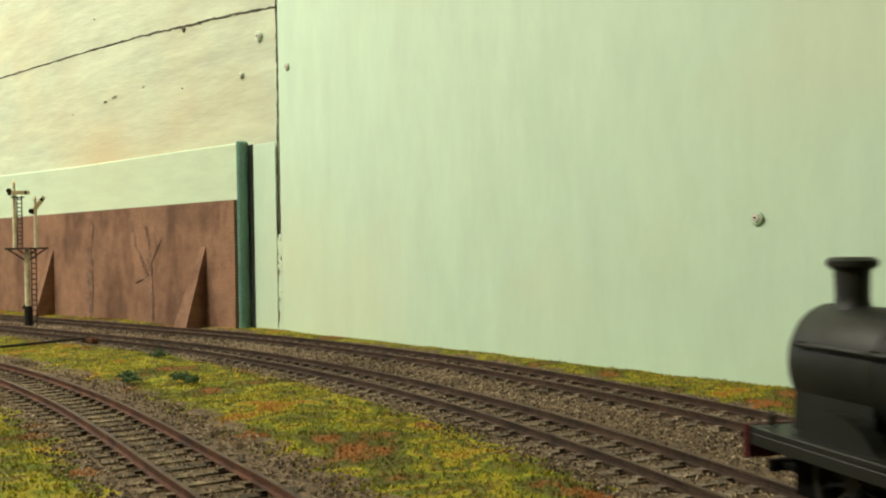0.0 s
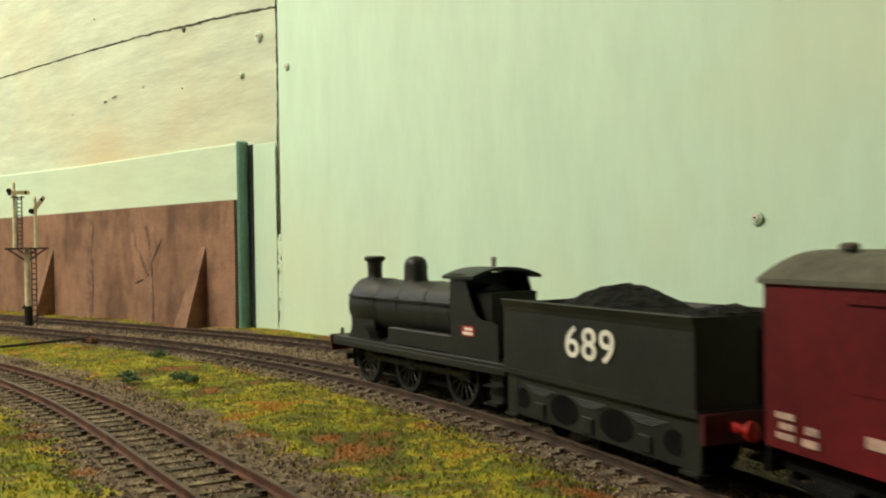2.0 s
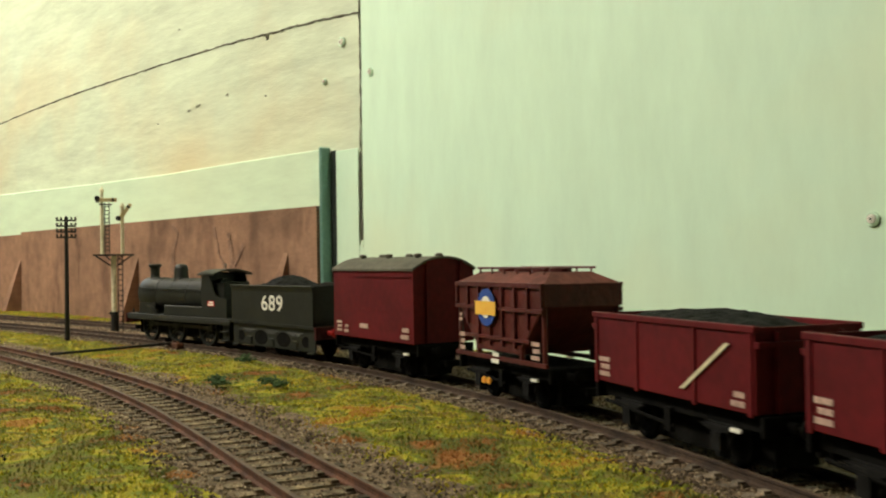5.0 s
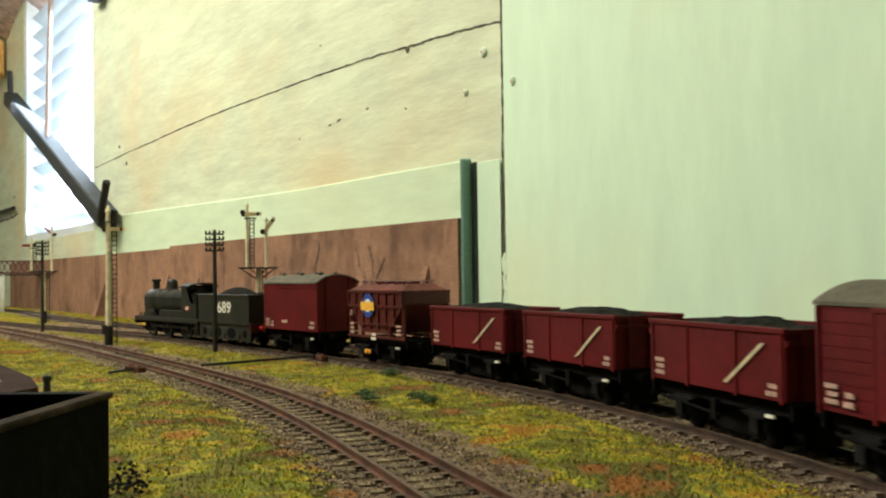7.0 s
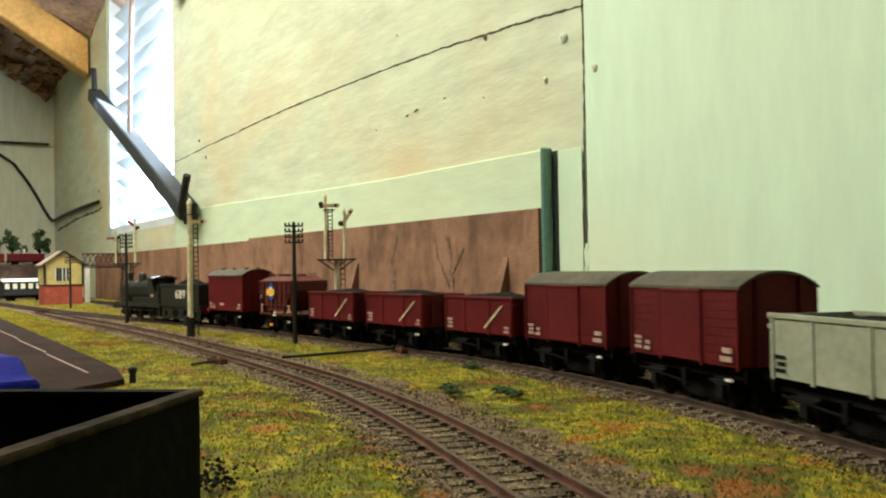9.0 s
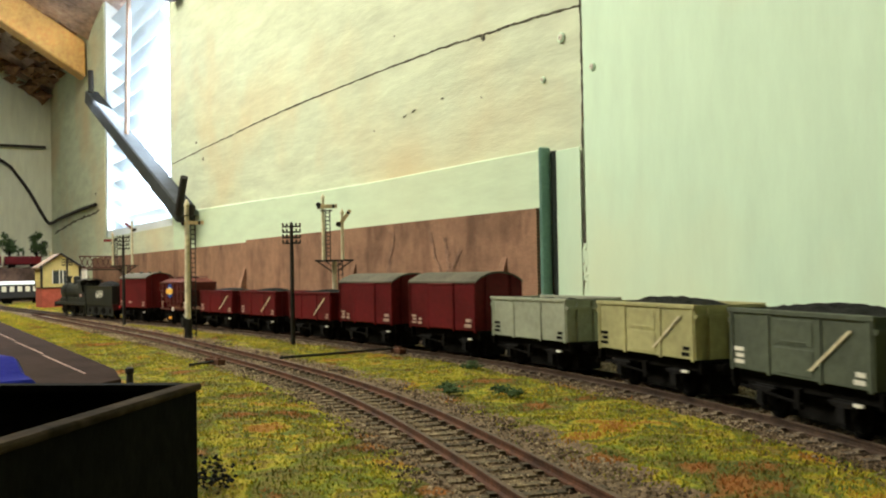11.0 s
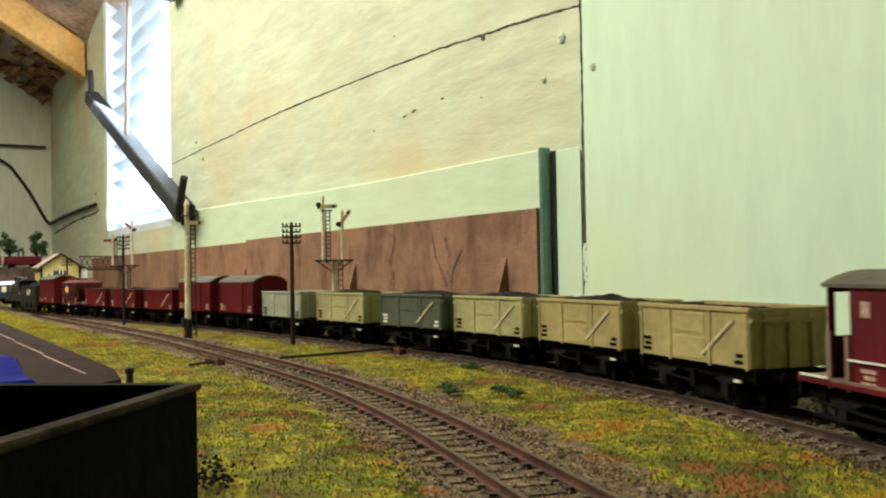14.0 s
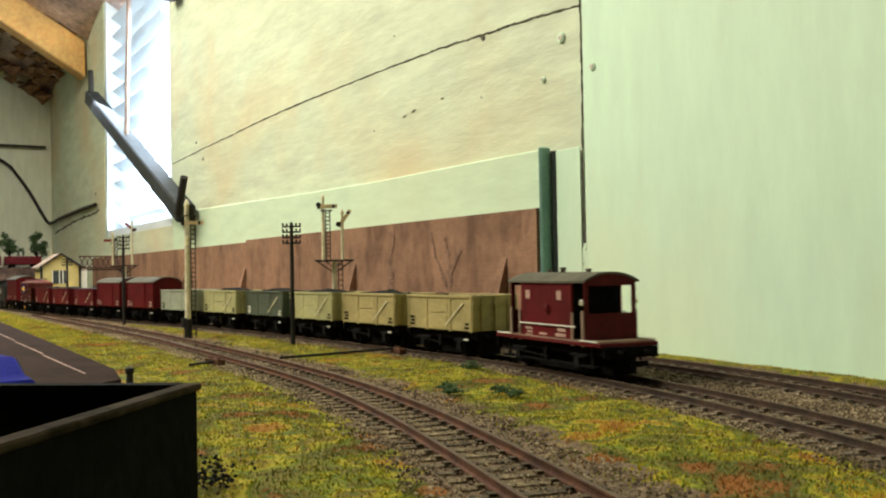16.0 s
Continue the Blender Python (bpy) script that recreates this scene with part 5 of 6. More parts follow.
    for sy in (-1, 1):
        bm = bmesh.new()
        lathe(bm, ((0.0026, 0), (0.0026, 0.0005), (0.0020, 0.0005)), 18, pose(X(-0.0800), sy * 0.0075, 0.0375, 0, 90))
        lathe(bm, ((0.0020, 0.0001), (0.0020, 0.0003)), 18, pose(X(-0.0800), sy * 0.0075, 0.0375, 0, 90))
        part("spectacle", bm, M_GLASS, t)
    bm = bmesh.new()
    extrude(bm, arc_roof(0.0285, 0.0408, 0.0026, 12, over=0.0009), X(-0.0945), X(-0.0765), Matrix(((0, 1, 0, 0), (1, 0, 0, 0), (0, 0, 1, 0), (0, 0, 0, 1))))
    part("cab_roof", bm, M_BLACK, t, smooth=True)
    bm = bmesh.new()
    lathe(bm, ((0.0008, 0), (0.0008, 0.002), (0.0013, 0.0022), (0.0006, 0.003)), 10, pose(X(-0.092), 0.004, 0.0436))
    part("whistle", bm, M_BRASS, t)
    # coupled wheels with spokes, crank pins and rods
    r = 0.0098
    for a in (-0.012, -0.044, -0.080):
        bm = bmesh.new()
        for sy in (-1, 1):
            mm = pose(0, sy * 0.0078, 0, -90 if sy > 0 else 90)
            for q0, q1, h0, h1 in ((r, r * 0.86, 0, 0.0018), (r * 1.08, r * 0.86, -0.0005, 0.0001)):
                lathe(bm, ((q0, h0), (q0, h1), (q1, h1), (q1, h0), (q0, h0)), 28, mm, cap=False)
            lathe(bm, ((r * 0.2, 0), (r * 0.2, 0.0020)), 12, mm)
            for k in range(14):
                g = 2 * math.pi * k / 14
                rod(bm, mm @ Vector((r * 0.18 * math.cos(g), r * 0.18 * math.sin(g), 0.0008)), mm @ Vector((r * 0.9 * math.cos(g), r * 0.9 * math.sin(g), 0.0008)), 0.00042, 5)
            rod(bm, (0.0045, sy * 0.0086, 0), (0.0045, sy * 0.0112, 0), 0.0007, 8)
        rod(bm, (0, -0.0078, 0), (0, 0.0078, 0), 0.0012)
        ob = part("coupled_wheelset", bm, M_BLACK, t, m=pose(X(a), 0, r))
        WHEELS.append((ob, X(a), r))
    for sy in (-1, 1):
        bm = bmesh.new()
        y0, y1 = sorted((sy * 0.0100, sy * 0.0108))
        box(bm, -0.034, 0.034, y0, y1, -0.0008, 0.0008)
        for a in (0.034, 0.002, -0.034):
            box(bm, a - 0.0015, a + 0.0015, y0 - 0.0001, y1 + 0.0001, -0.0014, 0.0014)
        ob = part("coupling_rod", bm, M_STEEL, t, "steel coupling rod", m=pose(X(-0.046), 0, r))
        RODS.append((ob, X(-0.046), r))
    coupling(t, X(0.009), 1)


RODS = []


def tender():
    L = 0.0865
    t = vehicle("locomotive_tender", "black locomotive tender heaped with coal, white number 689", "tender", 0.1150, L, 0.046)
    z0, z1, W = 0.0164, 0.0350, 0.0325
    for sy in (-1, 1):
        bm = bmesh.new()
        prof = [(W / 2 * 1.0, z0), (W / 2, z1 - 0.003), (W / 2 + 0.0003, z1 - 0.0018), (W / 2 + 0.0011, z1), (W / 2 + 0.0006, z1 + 0.0003), (W / 2 - 0.0006, z1 - 0.0015), (W / 2 - 0.0006, z0)]
        extrude(bm, [(sy * a, b) for a, b in prof], -L / 2 + 0.001, L / 2 - 0.001, Matrix(((0, 1, 0, 0), (1, 0, 0, 0), (0, 0, 1, 0), (0, 0, 0, 1))))
        part("tank_side", bm, M_BLACK, t)
        # outside frame, springs and axleboxes; dark discs stand in for shaded cut-outs
        bm = bmesh.new()
        e = L / 2 - 0.001
        prof = [(-e, 0.0150), (e, 0.0150), (e, 0.0052), (e - 0.005, 0.0052), (e - 0.007, 0.0040), (-e + 0.007, 0.0040), (-e + 0.005, 0.0052), (-e, 0.0052)]
        extrude(bm, prof, *sorted((sy * 0.0140, sy * 0.0148)))
        part("side_frame", bm, M_BLACK, t)
        for c in (0.0117, -0.0117, 0.0335, -0.0335):
            bm = bmesh.new()
            k = 1.0 if abs(c) < 0.02 else 0.55
            lathe(bm, ((0.0072 * k, 0), (0.0070 * k, 0.00012)), 18, pose(c, sy * 0.0148, 0.0086, 90 if sy < 0 else -90) @ Matrix.Diagonal((1, 0.52 / k ** 0.5, 1, 1)))
            part("frame_opening", bm, M_FRAME, t)
        for c in (0.0235, 0.0, -0.0235):
            bm = bmesh.new()
            box(bm, c - 0.0022, c + 0.0022, *sorted((sy * 0.0148, sy * 0.0156)), 0.0048, 0.0086)
            for k in range(4):
                box(bm, c - 0.0080 + 0.0014 * k, c + 0.0080 - 0.0014 * k, *sorted((sy * 0.0148, sy * 0.0153)), 0.0122 - 0.0005 * k, 0.0126 - 0.0005 * k)
            part("axlebox", bm, M_BLACK, t, bevel=0.0002)
        for a in (-L / 2 + 0.004, L / 2 - 0.004):
            bm = bmesh.new()
            box(bm, a - 0.003, a + 0.003, *sorted((sy * 0.0125, sy * 0.0162)), 0.0032, 0.0038)
            box(bm, a - 0.003, a + 0.003, *sorted((sy * 0.0145, sy * 0.0150)), 0.0032, 0.0150)
            part("step", bm, M_BLACK, t)
        # running number
        cu = bpy.data.curves.new("number", "FONT")
        cu.body, cu.size, cu.align_x, cu.extrude, cu.offset = "689", 0.0108, "CENTER", 0.00008, 0.00010
        cu.space_character = 1.08
        tmp = bpy.data.objects.new("tmp", cu)
        me = bpy.data.meshes.new_from_object(tmp)
        bpy.data.objects.remove(tmp)
        me.materials.append(M_WHITE)
        ob = new("running_number", me)
        ob.parent = t
        ob.matrix_basis = pose(-0.0030, sy * (W / 2 + 0.0004), z0 + 0.0063, 90, 0, 180 if sy > 0 else 0) @ Matrix.Diagonal((1.32, 1, 1, 1))
        tagged(ob, "white numerals 689")
    bm = bmesh.new()
    box(bm, -L / 2 + 0.001, -L / 2 + 0.0016, -W / 2, W / 2, z0, z1)
    box(bm, -L / 2 + 0.0003, -L / 2 + 0.001, -0.004, -0.0035, z0, z1 - 0.003)
    part("tank_back", bm, M_BLACK, t)
    bm = bmesh.new()
    box(bm, L / 2 - 0.012, L / 2 - 0.0115, -W / 2, W / 2, z0, z1)
    part("coal_plate", bm, M_BLACK, t)
    bm = bmesh.new()
    box(bm, -L / 2, L / 2, -W / 2 - 0.0003, W / 2 + 0.0003, 0.0150, 0.0164)
    part("footplate", bm, M_BLACK, t)
    bm = bmesh.new()
    box(bm, -L / 2 + 0.0012, L / 2 - 0.012, -W / 2 + 0.0006, W / 2 - 0.0006, z1 - 0.004, z1 - 0.0030)
    part("tank_top", bm, M_BLACK, t)
    bm = bmesh.new()
    box(bm, -L / 2 - 0.0014, -L / 2, -W / 2, W / 2, 0.0100, 0.0160)
    part("buffer_beam", bm, M_DARKRED, t, "grimy dark red rear buffer beam")
    buffers(t, -L / 2 - 0.0012, 0.0132, -1, M_REDBEAM)
    coupling(t, -L / 2, -1)
    # coal in two heaps
    bm = bmesh.new()
    nx, ny = 40, 14
    g = [[None] * (ny + 1) for _ in range(nx + 1)]
    for i in range(nx + 1):
        for j in range(ny + 1):
            u, v = i / nx, j / ny * 2 - 1
            f = 0.0074 * math.exp(-((u - 0.62) / 0.25) ** 2) + 0.0040 * math.exp(-((u - 0.08) / 0.13) ** 2)
            k = noise.noise(Vector((u * 22, v * 6, 2))) * 0.0011
            g[i][j] = bm.verts.new((-L / 2 + 0.002 + u * (L - 0.015), v * (W / 2 - 0.001), z1 - 0.0024 + f * (1 - abs(v) ** 2.5) + k))
    for i in range(nx):
        for j in range(ny):
            bm.faces.new((g[i][j], g[i + 1][j], g[i + 1][j + 1], g[i][j + 1]))
    part("coal", bm, M_COAL, t, "two heaps of black coal")
    for c in (0.0235, 0.0, -0.0235):
        ob = axle_set(t, c, 0.0070)
        WHEELS.append((ob, c, 0.0070))


locomotive()
tender()
van(0.2240, 0.0705, "smooth-sided crimson goods van with roof vents", vents=6, planked=False, diag=False, tall=0.0042)
hopper(0.331)
mineral(0.418, M_BAUX, "bauxite red mineral wagon with coal and white stripe", seed=3, door=False)
mineral(0.503, M_BAUX, "bauxite red mineral wagon loaded with coal, white stripe", seed=5, door=False)
mineral(0.595, M_BAUX, "bauxite red mineral wagon with a low coal load", seed=4, door=False)
van(0.678, 0.069, "planked bauxite red ventilated van, green-grey roof", seed=6, diag=False)
van(0.767, 0.069, "planked bauxite red ventilated van with grey-brown roof", seed=7, diag=False)
mineral(0.853, M_GREY, "pale grey open steel wagon with dark lettering", stripe=False, loaded=False, seed=8, letter=M_FRAME, door=False)
mineral(0.948, M_CREAM, "faded cream-grey mineral wagon with coal, white stripe", seed=9, letter=M_FRAME)
mineral(1.038, M_GREEN, "dull green-grey mineral wagon heaped with coal", seed=11, letter=M_WHITE)
mineral(1.120, M_CREAM, "faded cream mineral wagon heaped with coal", seed=13, letter=M_FRAME)
mineral(1.203, M_BUFF, "buff-cream mineral wagon with coal and white stripe", seed=10, letter=M_FRAME)
mineral(1.286, M_BUFF, "buff mineral wagon, empty, next to the brake van", seed=15, loaded=False, letter=M_FRAME)
brake_van(1.379)


# ---- lineside things ----
def ladder(parent, base, top, width, u, rungs, name="ladder"):
    bm = bmesh.new()
    b, tp, u = Vector(base), Vector(top), Vector(u).normalized()
    for s in (-1, 1):
        rod(bm, b + u * s * width / 2, tp + u * s * width / 2, 0.00042, 4)
    for k in range(1, rungs):
        c = b.lerp(tp, k / rungs)
        rod(bm, c - u * width / 2, c + u * width / 2, 0.00036, 4)
    return part(name, bm, M_IRON, parent)


def arm(parent, at, u, tilt, size=0.0105, mat=None):
    """A semaphore arm with its stripe, spectacle and lamp; tilt in degrees above level, towards u."""
    bm = bmesh.new()
    u = Vector(u).normalized()
    w = Vector((0, 0, 1))
    m = Matrix.Translation(at) @ Matrix((( u.x, -u.y, 0, 0), (u.y, u.x, 0, 0), (0, 0, 1, 0), (0, 0, 0, 1))) @ Matrix.Rotation(radians(-tilt), 4, "Y")
    box(bm, -0.0018, size, -0.0016, -0.0012, -0.0014, 0.0014, m)
    a = part("arm", bm, mat or M_ARM, parent, "weathered semaphore arm")
    bm = bmesh.new()
    box(bm, size * 0.68, size * 0.82, -0.0018, -0.0016, -0.0014, 0.0014, m)
    part("arm_stripe", bm, M_IRON, a)
    bm = bmesh.new()
    lathe(bm, ((0.0019, -0.0003), (0.0019, 0.0003)), 12, m @ pose(-0.0032, -0.0014, 0.0012, 90))
    lathe(bm, ((0.0013, 0), (0.0013, 0.003), (0.0006, 0.0038)), 10, m @ pose(-0.0030, 0.0008, -0.0018))
    part("spectacle", bm, M_IRON, parent)


def post(parent, x, y, z0, z1, r, lattice=False):
    bm = bmesh.new()
    lathe(bm, ((r, z0), (r * 0.8, z1), (r * 1.3, z1 + 0.0003), (r * 1.2, z1 + 0.001), (r * 0.4, z1 + 0.0025), (0.0002, z1 + 0.004)), 10, pose(x, y, 0))
    return part("post", bm, M_POST, parent, "cream painted post")


U = Vector((0.41, 0.91, 0))


def bracket_signal(x, y, plat, doll1, doll2, off, label, mirrored=False, r=0.0019):
    t = thing("bracket_signal", label, "signal", "semaphore signals")
    u = U.copy()
    bm = bmesh.new()
    lathe(bm, ((r * 1.15, -0.004), (r, 0.010), (r, plat - 0.001)), 10, pose(x, y, 0))
    part("post", bm, M_POST, t, "cream painted main post")
    bm = bmesh.new()
    rod(bm, (x, y, -0.004), (x, y, 0.012), r * 1.35, 10)
    rod(bm, Vector((x, y, 0.012)) - u * 0.003, Vector((x, y, 0.008)) + u * 0.002, 0.0016, 8)
    part("base_sleeve", bm, M_IRON, t)
    bm = bmesh.new()
    m = Matrix.Translation((x, y, plat)) @ Matrix(((u.x, -u.y, 0, 0), (u.y, u.x, 0, 0), (0, 0, 1, 0), (0, 0, 0, 1)))
    box(bm, -0.0145, 0.0145, -0.005, 0.005, -0.0012, 0.0, m)
    for s in (-1, 1):
        rod(bm, m @ Vector((s * 0.0125, 0, -0.0012)), m @ Vector((s * 0.0015, 0, -0.009)), 0.0006, 6)
        rod(bm, m @ Vector((s * 0.006, 0, -0.0012)), m @ Vector((s * 0.0015, 0, -0.005)), 0.0005, 6)
    part("platform", bm, M_IRON, t)
    for a, top, tilt, flip in ((off[0], doll1, off[2], off[4]), (off[1], doll2, off[3], off[5])):
        q = Vector((x, y, 0)) + u * a
        post(t, q.x, q.y, plat, top, r * 0.7)
        arm(t, (q.x, q.y, top - 0.006), u * flip, tilt, mat=off[6])
    q = Vector((x, y, 0)) + u * (off[0] + 0.0035)
    ladder(t, q + Vector((0, 0, plat)), q + Vector((0, 0, doll1 - 0.008)), 0.0032, u, 13)
    q = Vector((x, y, 0)) + u * 0.0045
    ladder(t, q + Vector((0, 0, -0.003)), q + Vector((0, 0, plat)), 0.0032, u, 15)
    q = Vector((x, y, 0)) + u * off[0]
    bm = bmesh.new()
    box(bm, -0.002, 0.007, -0.003, 0.003, -0.0006, 0, Matrix.Translation((q.x, q.y, doll1 - 0.009)) @ m.to_3x3().to_4x4())
    part("lamp_stage", bm, M_IRON, t)
    return t


bracket_signal(-0.70, 0.301, 0.0545, 0.1005, 0.089, (-0.0080, 0.0062, 0, 55, 1, 1, M_ARM), "cream two-doll bracket semaphore signal with black platform and ladders")
bracket_signal(-1.20, 0.258, 0.058, 0.0935, 0.107, (-0.0135, 0.0085, 0, 40, -1, -1, M_ARMRED), "distant two-doll bracket signal, red and cream arms")

t = thing("semaphore_signal", "tall cream semaphore signal post with black ladder", "signal", "semaphore signals")
bx, by = -0.762, 0.208
bm = bmesh.new()
lathe(bm, ((0.0024, -0.004), (0.0022, 0.03), (0.0017, 0.097), (0.0024, 0.0974), (0.0022, 0.0985), (0.0004, 0.1025)), 10, pose(bx, by, 0))
part("post", bm, M_POST, t, "cream painted post")
bm = bmesh.new()
rod(bm, (bx, by, -0.004), (bx, by, 0.012), 0.003, 10)
rod(bm, (bx - 0.001, by - 0.002, 0.006), (bx - 0.001, by - 0.002, 0.013), 0.003, 8)
part("base_sleeve", bm, M_IRON, t)
arm(t, (bx, by, 0.0845), U, 0, 0.0125)
q = Vector((bx, by, 0)) + U * 0.0042
ladder(t, q + Vector((0, 0, -0.003)), q + Vector((0, 0, 0.090)), 0.0034, U, 26)
bm = bmesh.new()
box(bm, bx - 0.003, bx + 0.003, by - 0.003, by + 0.007, 0.0895, 0.0902)
rod(bm, (bx, by + 0.003, 0.0902), (bx, by + 0.003, 0.0985), 0.0022, 8)
part("lamp_stage", bm, M_IRON, t)


def telegraph_pole(x, y, h, arms, lean=0.0, span=0.006):
    t = thing("telegraph_pole", "dark telegraph pole with crossarms and insulators", "pole", "telegraph poles", pose(x, y, 0, lean * 0.4, lean))
    bm = bmesh.new()
    lathe(bm, ((0.0017, -0.004), (0.0012, h), (0.0004, h + 0.001)), 8)
    part("shaft", bm, M_IRON, t)
    for k in range(arms):
        bm = bmesh.new()
        z = h - 0.002 - k * 0.0036
        u = Vector((0.45, 0.89, 0))
        m = Matrix.Translation((0, 0, z)) @ Matrix(((u.x, -u.y, 0, 0), (u.y, u.x, 0, 0), (0, 0, 1, 0), (0, 0, 0, 1)))
        box(bm, -span, span, -0.0006, 0.0006, -0.00055, 0.00055, m)
        ca = part("crossarm", bm, M_IRON, t)
        for o in (-1, -0.55, 0.55, 1):
            bm = bmesh.new()
            lathe(bm, ((0.0003, 0), (0.0007, 0.0006), (0.0006, 0.0017), (0.0002, 0.002)), 6, m @ pose(o * span * 0.93, 0, 0.0003))
            part("insulator", bm, M_IRON, ca)
    bm = bmesh.new()
    box(bm, -0.0022, 0.0022, -0.0004, 0.0004, h * 0.60, h * 0.60 + 0.0007)
    box(bm, -0.0016, 0.0016, -0.0004, 0.0004, h * 0.45, h * 0.45 + 0.0006)
    part("step_iron", bm, M_IRON, t)


telegraph_pole(-0.632, 0.240, 0.0775, 4, 1.6)
telegraph_pole(-1.0, 0.213, 0.0845, 4, 0.6)
telegraph_pole(-1.43, 0.232, 0.071, 3, 0.5, 0.007)

# signal box
t = thing("signal_box", "yellow boarded signal box on a red brick base", "signal box", m=pose(-1.633, 0.251, 0))
hx, hy = 0.030, 0.0275
bm = bmesh.new()
box(bm, -hx, hx, -hy, hy, -0.004, 0.029)
part("brick_base", bm, M_BOXRED, t, "red brick lower storey")
bm = bmesh.new()
box(bm, -hx - 0.0012, hx + 0.0012, -hy - 0.0012, hy + 0.0012, 0.029, 0.0305)
part("string_course", bm, M_IRON, t)
bm = bmesh.new()
prof = ((-hy, 0.0305), (hy, 0.0305), (hy, 0.062), (0, 0.0795), (-hy, 0.062))
extrude(bm, prof, -hx, hx, Matrix(((0, 1, 0, 0), (1, 0, 0, 0), (0, 0, 1, 0), (0, 0, 0, 1))))
part("upper_wall", bm, M_BOXYEL, t, "yellow boarded upper storey")
for sy in (-1, 1):
    bm = bmesh.new()
    prof = ((sy * (hy + 0.005), 0.0595), (0, 0.0808), (0, 0.0825), (sy * (hy + 0.005), 0.0612))
    extrude(bm, prof, -hx - 0.004, hx + 0.004, Matrix(((0, 1, 0, 0), (1, 0, 0, 0), (0, 0, 1, 0), (0, 0, 0, 1))))
    part("roof_slope", bm, M_SLATE, t, "pale brown tiled roof slope")
    bm = bmesh.new()
    rod(bm, (hx + 0.0042, sy * (hy + 0.005), 0.0600), (hx + 0.0042, 0, 0.0820), 0.0011, 4)
    part("bargeboard", bm, M_IRON, t)
for x0 in (-0.022, -0.006, 0.010):
    bm = bmesh.new()
    box(bm, x0 - 0.006, x0 + 0.006, -hy - 0.0005, -hy, 0.040, 0.057)
    w = part("window", bm, M_GLASS, t)
    bm = bmesh.new()
    for k in (-0.006, 0, 0.006):
        box(bm, x0 + k - 0.0006, x0 + k + 0.0006, -hy - 0.0011, -hy - 0.0005, 0.0395, 0.0575)
    part("glazing_bar", bm, M_BOXYEL, w)
bm = bmesh.new()
box(bm, hx, hx + 0.0005, -0.012, 0.008, 0.036, 0.056)
w = part("window", bm, M_GLASS, t)
bm = bmesh.new()
for k in (-0.012, -0.002, 0.003, 0.008):
    box(bm, hx + 0.0005, hx + 0.0012, k - 0.0007, k + 0.0007, 0.0355, 0.0565)
part("glazing_bar", bm, M_WHITE, w)
for sx, sy in ((1, -1), (1, 1), (-1, -1)):
    bm = bmesh.new()
    box(bm, sx * hx - 0.0014, sx * hx + 0.0014, sy * hy - 0.0014, sy * hy + 0.0014, 0.0305, 0.062)
    part("corner_board", bm, M_IRON, t)

# lattice footbridge beyond the box
t = thing("footbridge", "dark red lattice girder footbridge with white end panel", "bridge")
bm = bmesh.new()
xa, ya, yb, za, zb = -1.70, 0.295, 0.362, 0.060, 0.079
for z in (za, zb):
    box(bm, xa - 0.001, xa + 0.001, ya, yb, z - 0.0012, z + 0.0012)
for k in range(8):
    y0, y1 = ya + k * (yb - ya) / 8, ya + (k + 1) * (yb - ya) / 8
    rod(bm, (xa, y0, za), (xa, y1, zb), 0.0007, 4)
    rod(bm, (xa, y0, zb), (xa, y1, za), 0.0007, 4)
part("girder", bm, material("lattice_red", (0.11, 0.05, 0.04), 0.8, spread=0.3), t)
bm = bmesh.new()
box(bm, xa - 0.02, xa + 0.0, ya, yb, za - 0.004, za - 0.002)
part("deck", bm, M_IRON, t)
bm = bmesh.new()
box(bm, xa - 0.004, xa, ya + 0.004, ya + 0.012, -0.01, za)
part("pier", bm, M_WHITE, t, "white painted pier")

# raised ground with trees and a coach at the far end of the railway
bm = bmesh.new()
extrude(bm, ((-2.49, -0.01), (-2.10, -0.01), (-2.13, 0.066), (-2.49, 0.072)), -0.25, 0.35)
solid("embankment", bm, material("dark_bank", (0.09, 0.055, 0.04), 0.95, spread=0.5, scale=30, fine=200), "dark brown raised bank at the far end of the railway", "embankment", bevel=0.003)


def tree(x, y, z, h, seed):
    t = thing("model_tree", "small dark green model tree on the far bank", "tree", "model trees", pose(x, y, z))
    r = np.random.default_rng(seed)
    bm = bmesh.new()
    lathe(bm, ((0.003, -0.004), (0.002, h * 0.5), (0.0008, h * 0.85)), 7)
    for k in range(7):
        a = k * 2.4
        rod(bm, (0, 0, h * (0.3 + 0.06 * k)), (0.015 * math.cos(a), 0.015 * math.sin(a), h * (0.5 + 0.06 * k)), 0.0009, 5)
    part("trunk", bm, M_FRAME, t)
    n = 900
    v = r.normal(0, 1, (n, 3))
    v /= np.linalg.norm(v, axis=1)[:, None]
    c = r.normal(0, 1, (9, 3)) * (0.011, 0.011, h * 0.16) + (0, 0, h * 0.65)
    pts = c[r.integers(0, 9, n)] + v * r.uniform(0.002, 0.0095, (n, 1))
    ob = tri_cloud("crown", pts, r.uniform(0.0012, 0.003, n), M_BUSH, "clumpy dark green crown", "", r, parent=t)


